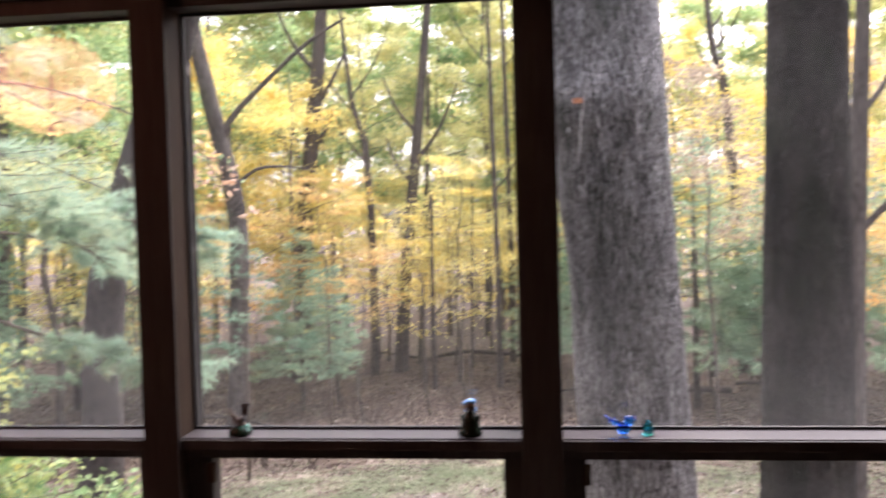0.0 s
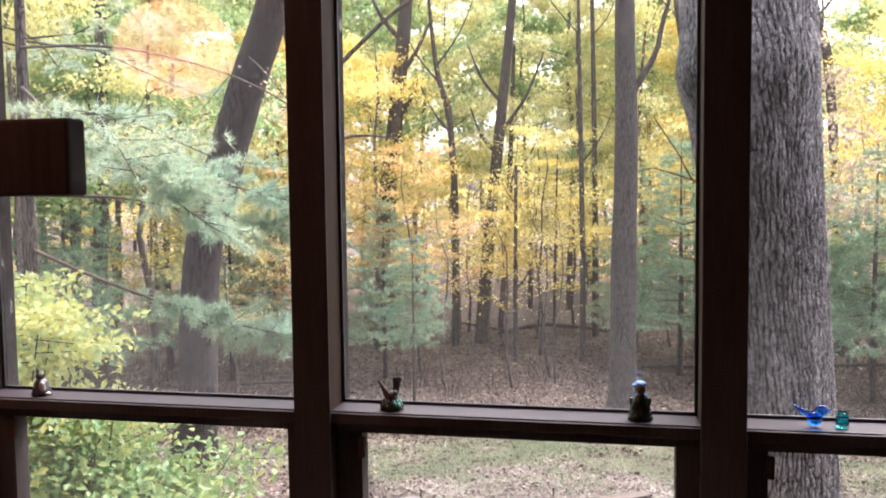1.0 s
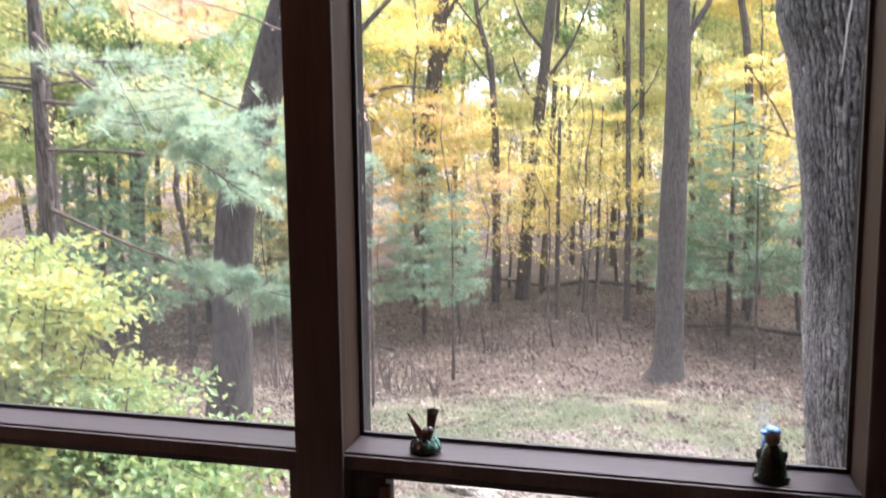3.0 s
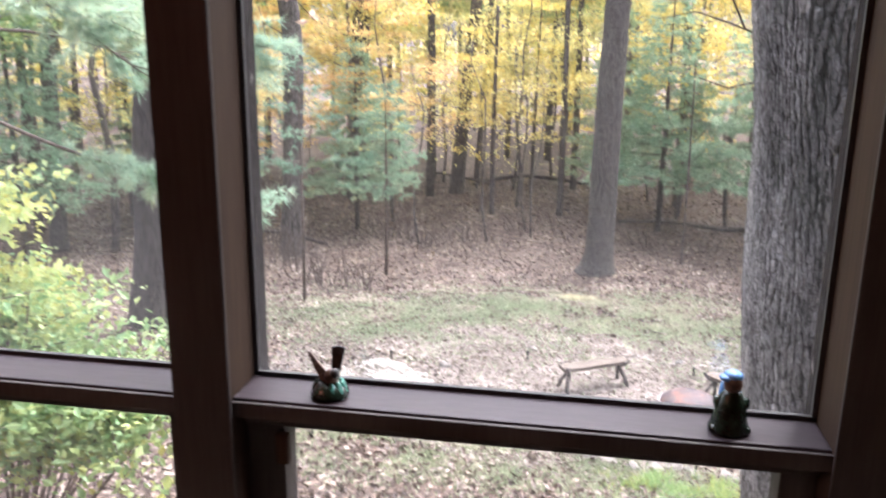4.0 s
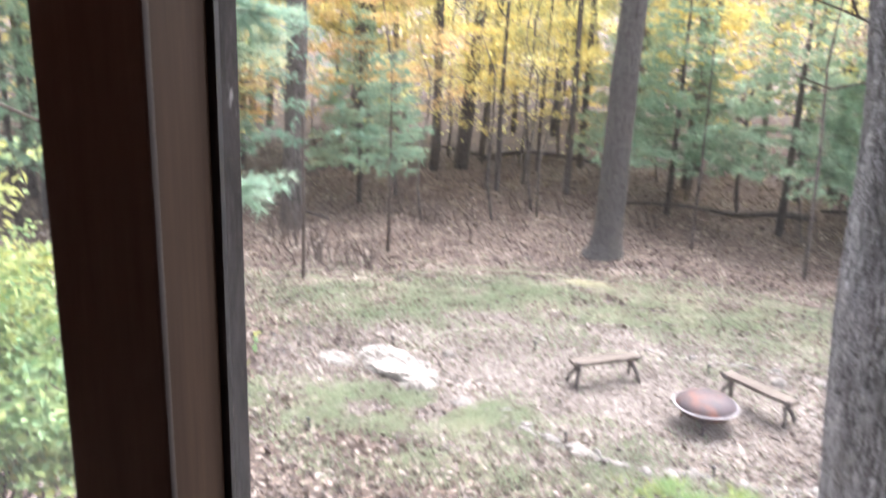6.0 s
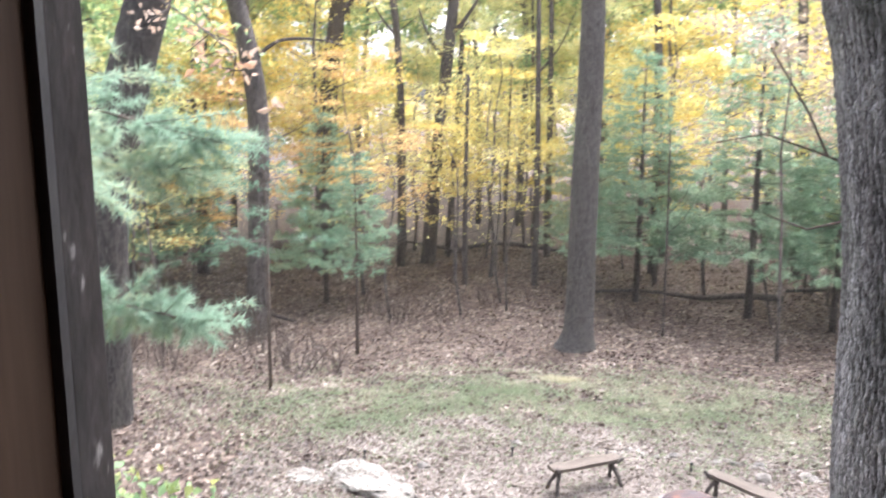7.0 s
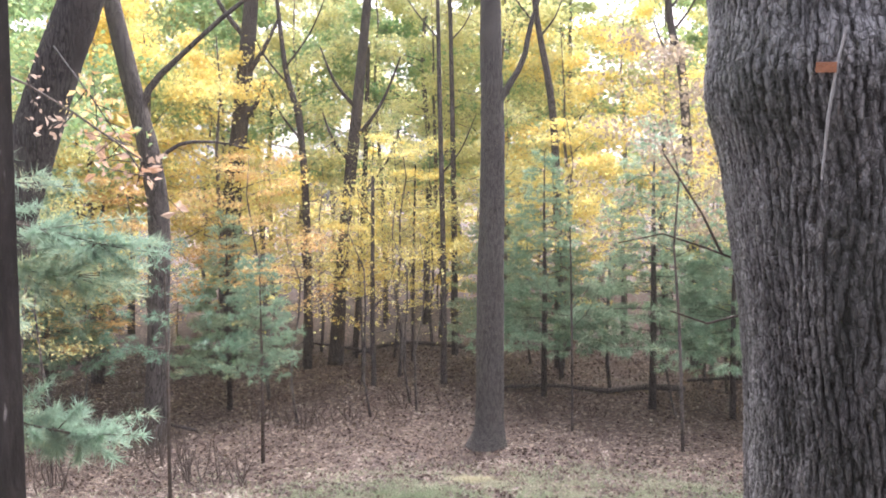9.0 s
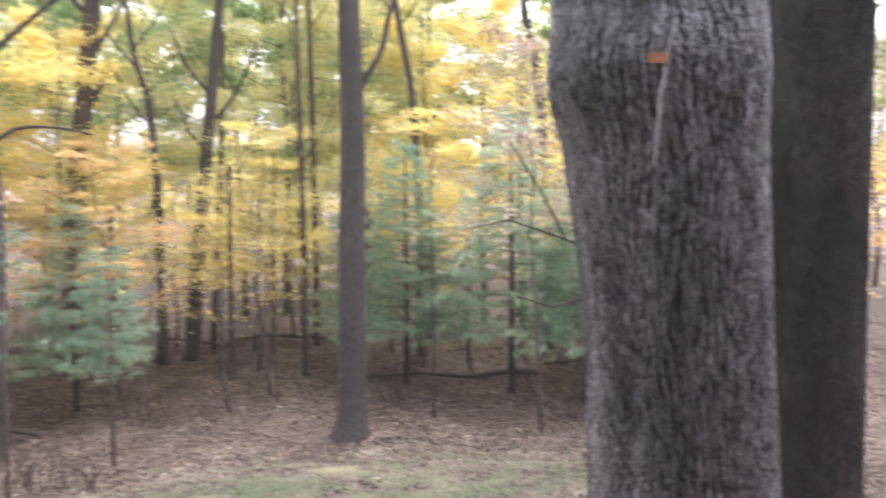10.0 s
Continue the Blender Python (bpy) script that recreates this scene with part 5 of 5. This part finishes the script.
def tinted_glass(name, colour):
    m, nn, ll, b = material(name)
    b.inputs["Base Color"].default_value = (*colour, 1)
    b.inputs["Roughness"].default_value = .03
    b.inputs["IOR"].default_value = 1.45
    b.inputs["Transmission Weight"].default_value = 1.0
    return m


def figurine(name, label, pieces, mats, at):
    bm = bmesh.new()
    for own, k in pieces:
        merge(bm, own, k)
    me = bpy.data.meshes.new(name)
    bm.to_mesh(me)
    bm.free()
    for m in mats:
        me.materials.append(m)
    ob = new(name, me)
    ob.matrix_basis = at
    return tagged(ob, label, "figurine")


def R3(x, y, z):
    return pose(0, 0, 0, x, y, z)


def feather(c, w, h, t, turn, tip=.35):
    own = box(-w / 2, w / 2, -t / 2, t / 2, 0, h, .002)
    for v in own.verts:
        k = 1 - tip * (1 - v.co.z / h) if tip > 0 else 1 + tip * v.co.z / h
        v.co.x *= k
        v.co.y += .25 * h * (v.co.z / h) ** 2 * .3
    for v in own.verts:
        v.co = Matrix.Translation(c) @ turn @ v.co
    return own


# upright figure with a green robe, brown head and blue cap
robe = lathe([(0, 0), (.034, 0), (.036, .006), (.03, .02), (.027, .04), (.024, .055), (.017, .07), (.012, .076), (0, .078)], 20)
figurine("figurine", "glazed upright figurine in green with a blue cap", [
    (robe, 0), (ball((0, -.002, .088), (.016, .017, .017)), 1), (ball((0, .004, .1), (.0175, .018, .011)), 2), (ball((0, .018, .06), (.02, .012, .034), 2, R3(-14, 0, 0)), 2), (ball((-.012, .0, .098), (.012, .014, .006)), 2),
    (ball((.02, 0, .045), (.009, .011, .02), 2, R3(0, 20, 0)), 0), (ball((-.02, 0, .045), (.009, .011, .02), 2, R3(0, -20, 0)), 0),
    (ball((.022, -.012, .008), (.014, .012, .008)), 0), (ball((-.022, -.012, .008), (.014, .012, .008)), 0)],
    [M_GREEN, M_BROWN, M_BLUE], pose(.05, 2.722, SILL))
# bird on a green base with raised wing and tail
pieces = [(lathe([(0, 0), (.034, 0), (.037, .008), (.031, .022), (.018, .03), (0, .032)], 20), 0)]
for i in range(11):
    w = i * .571
    pieces.append((ball((.027 * math.cos(w), .025 * math.sin(w), .016), (.0075, .0075, .019), 2, R3(18 * math.sin(w), -18 * math.cos(w), 0)), 4 if i in (0, 1, 9, 10) else 2 if i % 2 else 0))
pieces += [(ball((.004, -.004, .04), (.014, .016, .018), 2, R3(20, 0, 0)), 1), (ball((.014, -.012, .052), (.009, .01, .01)), 2), (feather((.008, .008, .036), .024, .05, .007, R3(-10, 5, 0)), 2)]
for k in range(4):
    pieces.append((feather((.0035 + .006 * k, .012, .08 - .002 * abs(k - 1.6)), .0074, .017, .005, R3(-12, 1 + 3 * k, 0)), 2))
pieces.append((feather((-.006, .0, .03), .022, .064, .006, R3(-6, -36, 0), -.8), 1))
for k in range(4):
    c = R3(-6, -40, 0) @ Vector((0, -.004, .014 + .011 * k))
    pieces.append((ball((c.x - .006, c.y, c.z + .034), (.006, .0016, .0012), 1, R3(0, -40, 0)), 1))
figurine("figurine", "glazed bird figurine with raised striped wings on a green base", pieces, [M_GREEN, M_BROWN, M_CHAR, M_CREAM, M_MINT], pose(-.675, 2.722, SILL))
# small dark seated figure with a pale front
figurine("figurine", "small dark seated figurine with a pale front", [
    (lathe([(0, 0), (.03, 0), (.033, .008), (.026, .022), (.022, .04), (.016, .052), (0, .056)], 18), 0), (ball((-.004, 0, .062), (.014, .014, .014)), 0), (ball((-.012, 0, .076), (.004, .005, .012), 2, R3(0, -15, 0)), 0),
    (ball((.014, -.016, .03), (.012, .009, .02)), 1), (ball((.026, -.008, .007), (.012, .01, .007)), 1)], [M_CHAR, M_CREAM], pose(-1.865, 2.722, SILL))

M_BLUEGLASS = tinted_glass("cobalt_glass", (.03, .22, .95))
M_TEAL = tinted_glass("turquoise_glass", (.1, .7, .8))
bird = thing("glass_bird", "small cobalt-blue glass bird", "ornament", pose(.508, 2.715, SILL))
body = bmesh.new()
for own in (ball((0, 0, .024), (.021, .018, .022)), ball((.016, 0, .046), (.017, .015, .018)), ball((-.022, 0, .04), (.026, .009, .008), 2, R3(0, 24, 0)), ball((-.044, 0, .053), (.016, .008, .005), 2, R3(0, 30, 0)), ball((.034, 0, .048), (.007, .004, .004))):
    merge(body, own)
part("body", body, M_BLUEGLASS, bird)
cup = thing("glass_cup", "tiny turquoise glass cup", "ornament", pose(.581, 2.725, SILL))
part("body", lathe([(0, 0), (.015, 0), (.0165, .006), (.0165, .03), (.014, .036), (.016, .042), (.0145, .042), (.0125, .036), (.0145, .03), (.0145, .008), (0, .008)], 22), M_TEAL, cup)


# ---- lamp and stand inside the room ----
def paper_material():
    m, nn, ll, b = material("lit_paper")
    b.inputs["Base Color"].default_value = (.8, .6, .4, 1)
    b.inputs["Roughness"].default_value = .8
    f = noise_of(nn, ll, 12, 3, .5)
    c = colours(nn, ll, f, [(.3, (1.0, .31, .16)), (.7, (1.0, .41, .25))])
    ll.new(c, b.inputs["Emission Color"])
    b.inputs["Emission Strength"].default_value = LAMP
    return m


lamp = thing("pendant_lamp", "round paper pendant lamp glowing warm orange", "lamp", pose(-2.45, .9, 2.34))
prof = []
for i in range(33):
    a = -math.pi / 2 + math.pi * i / 32
    rib = 1 + .012 * math.cos(i * math.pi)
    prof.append((max(.05, .33 * math.cos(a) * rib), .27 * math.sin(a)))
part("shade", lathe(prof, 48), paper_material(), lamp, "ribbed orange paper shade")
part("cord", tube([(0, 0, .25), (0, 0, .405)], [.004, .004], 8), M_GASKET, lamp)
part("ceiling_cap", lathe([(0, .405), (.05, .405), (.05, .385), (.02, .37), (0, .37)], 20), M_GASKET, lamp)

stand = thing("wooden_stand", "dark wooden stand with a thick block head", "stand", pose(-1.2, 1.6, 0))
part("foot", box(-.17, .17, -.14, .14, 0, .04, .006), M_WOOD, stand)
part("column", box(-.05, .05, -.035, .012, .04, 1.50, .004), M_WOOD, stand)
part("head", box(-.33, .305, -.035, .012, 1.50, 1.627, .006), M_WOOD, stand, "thick dark block head")
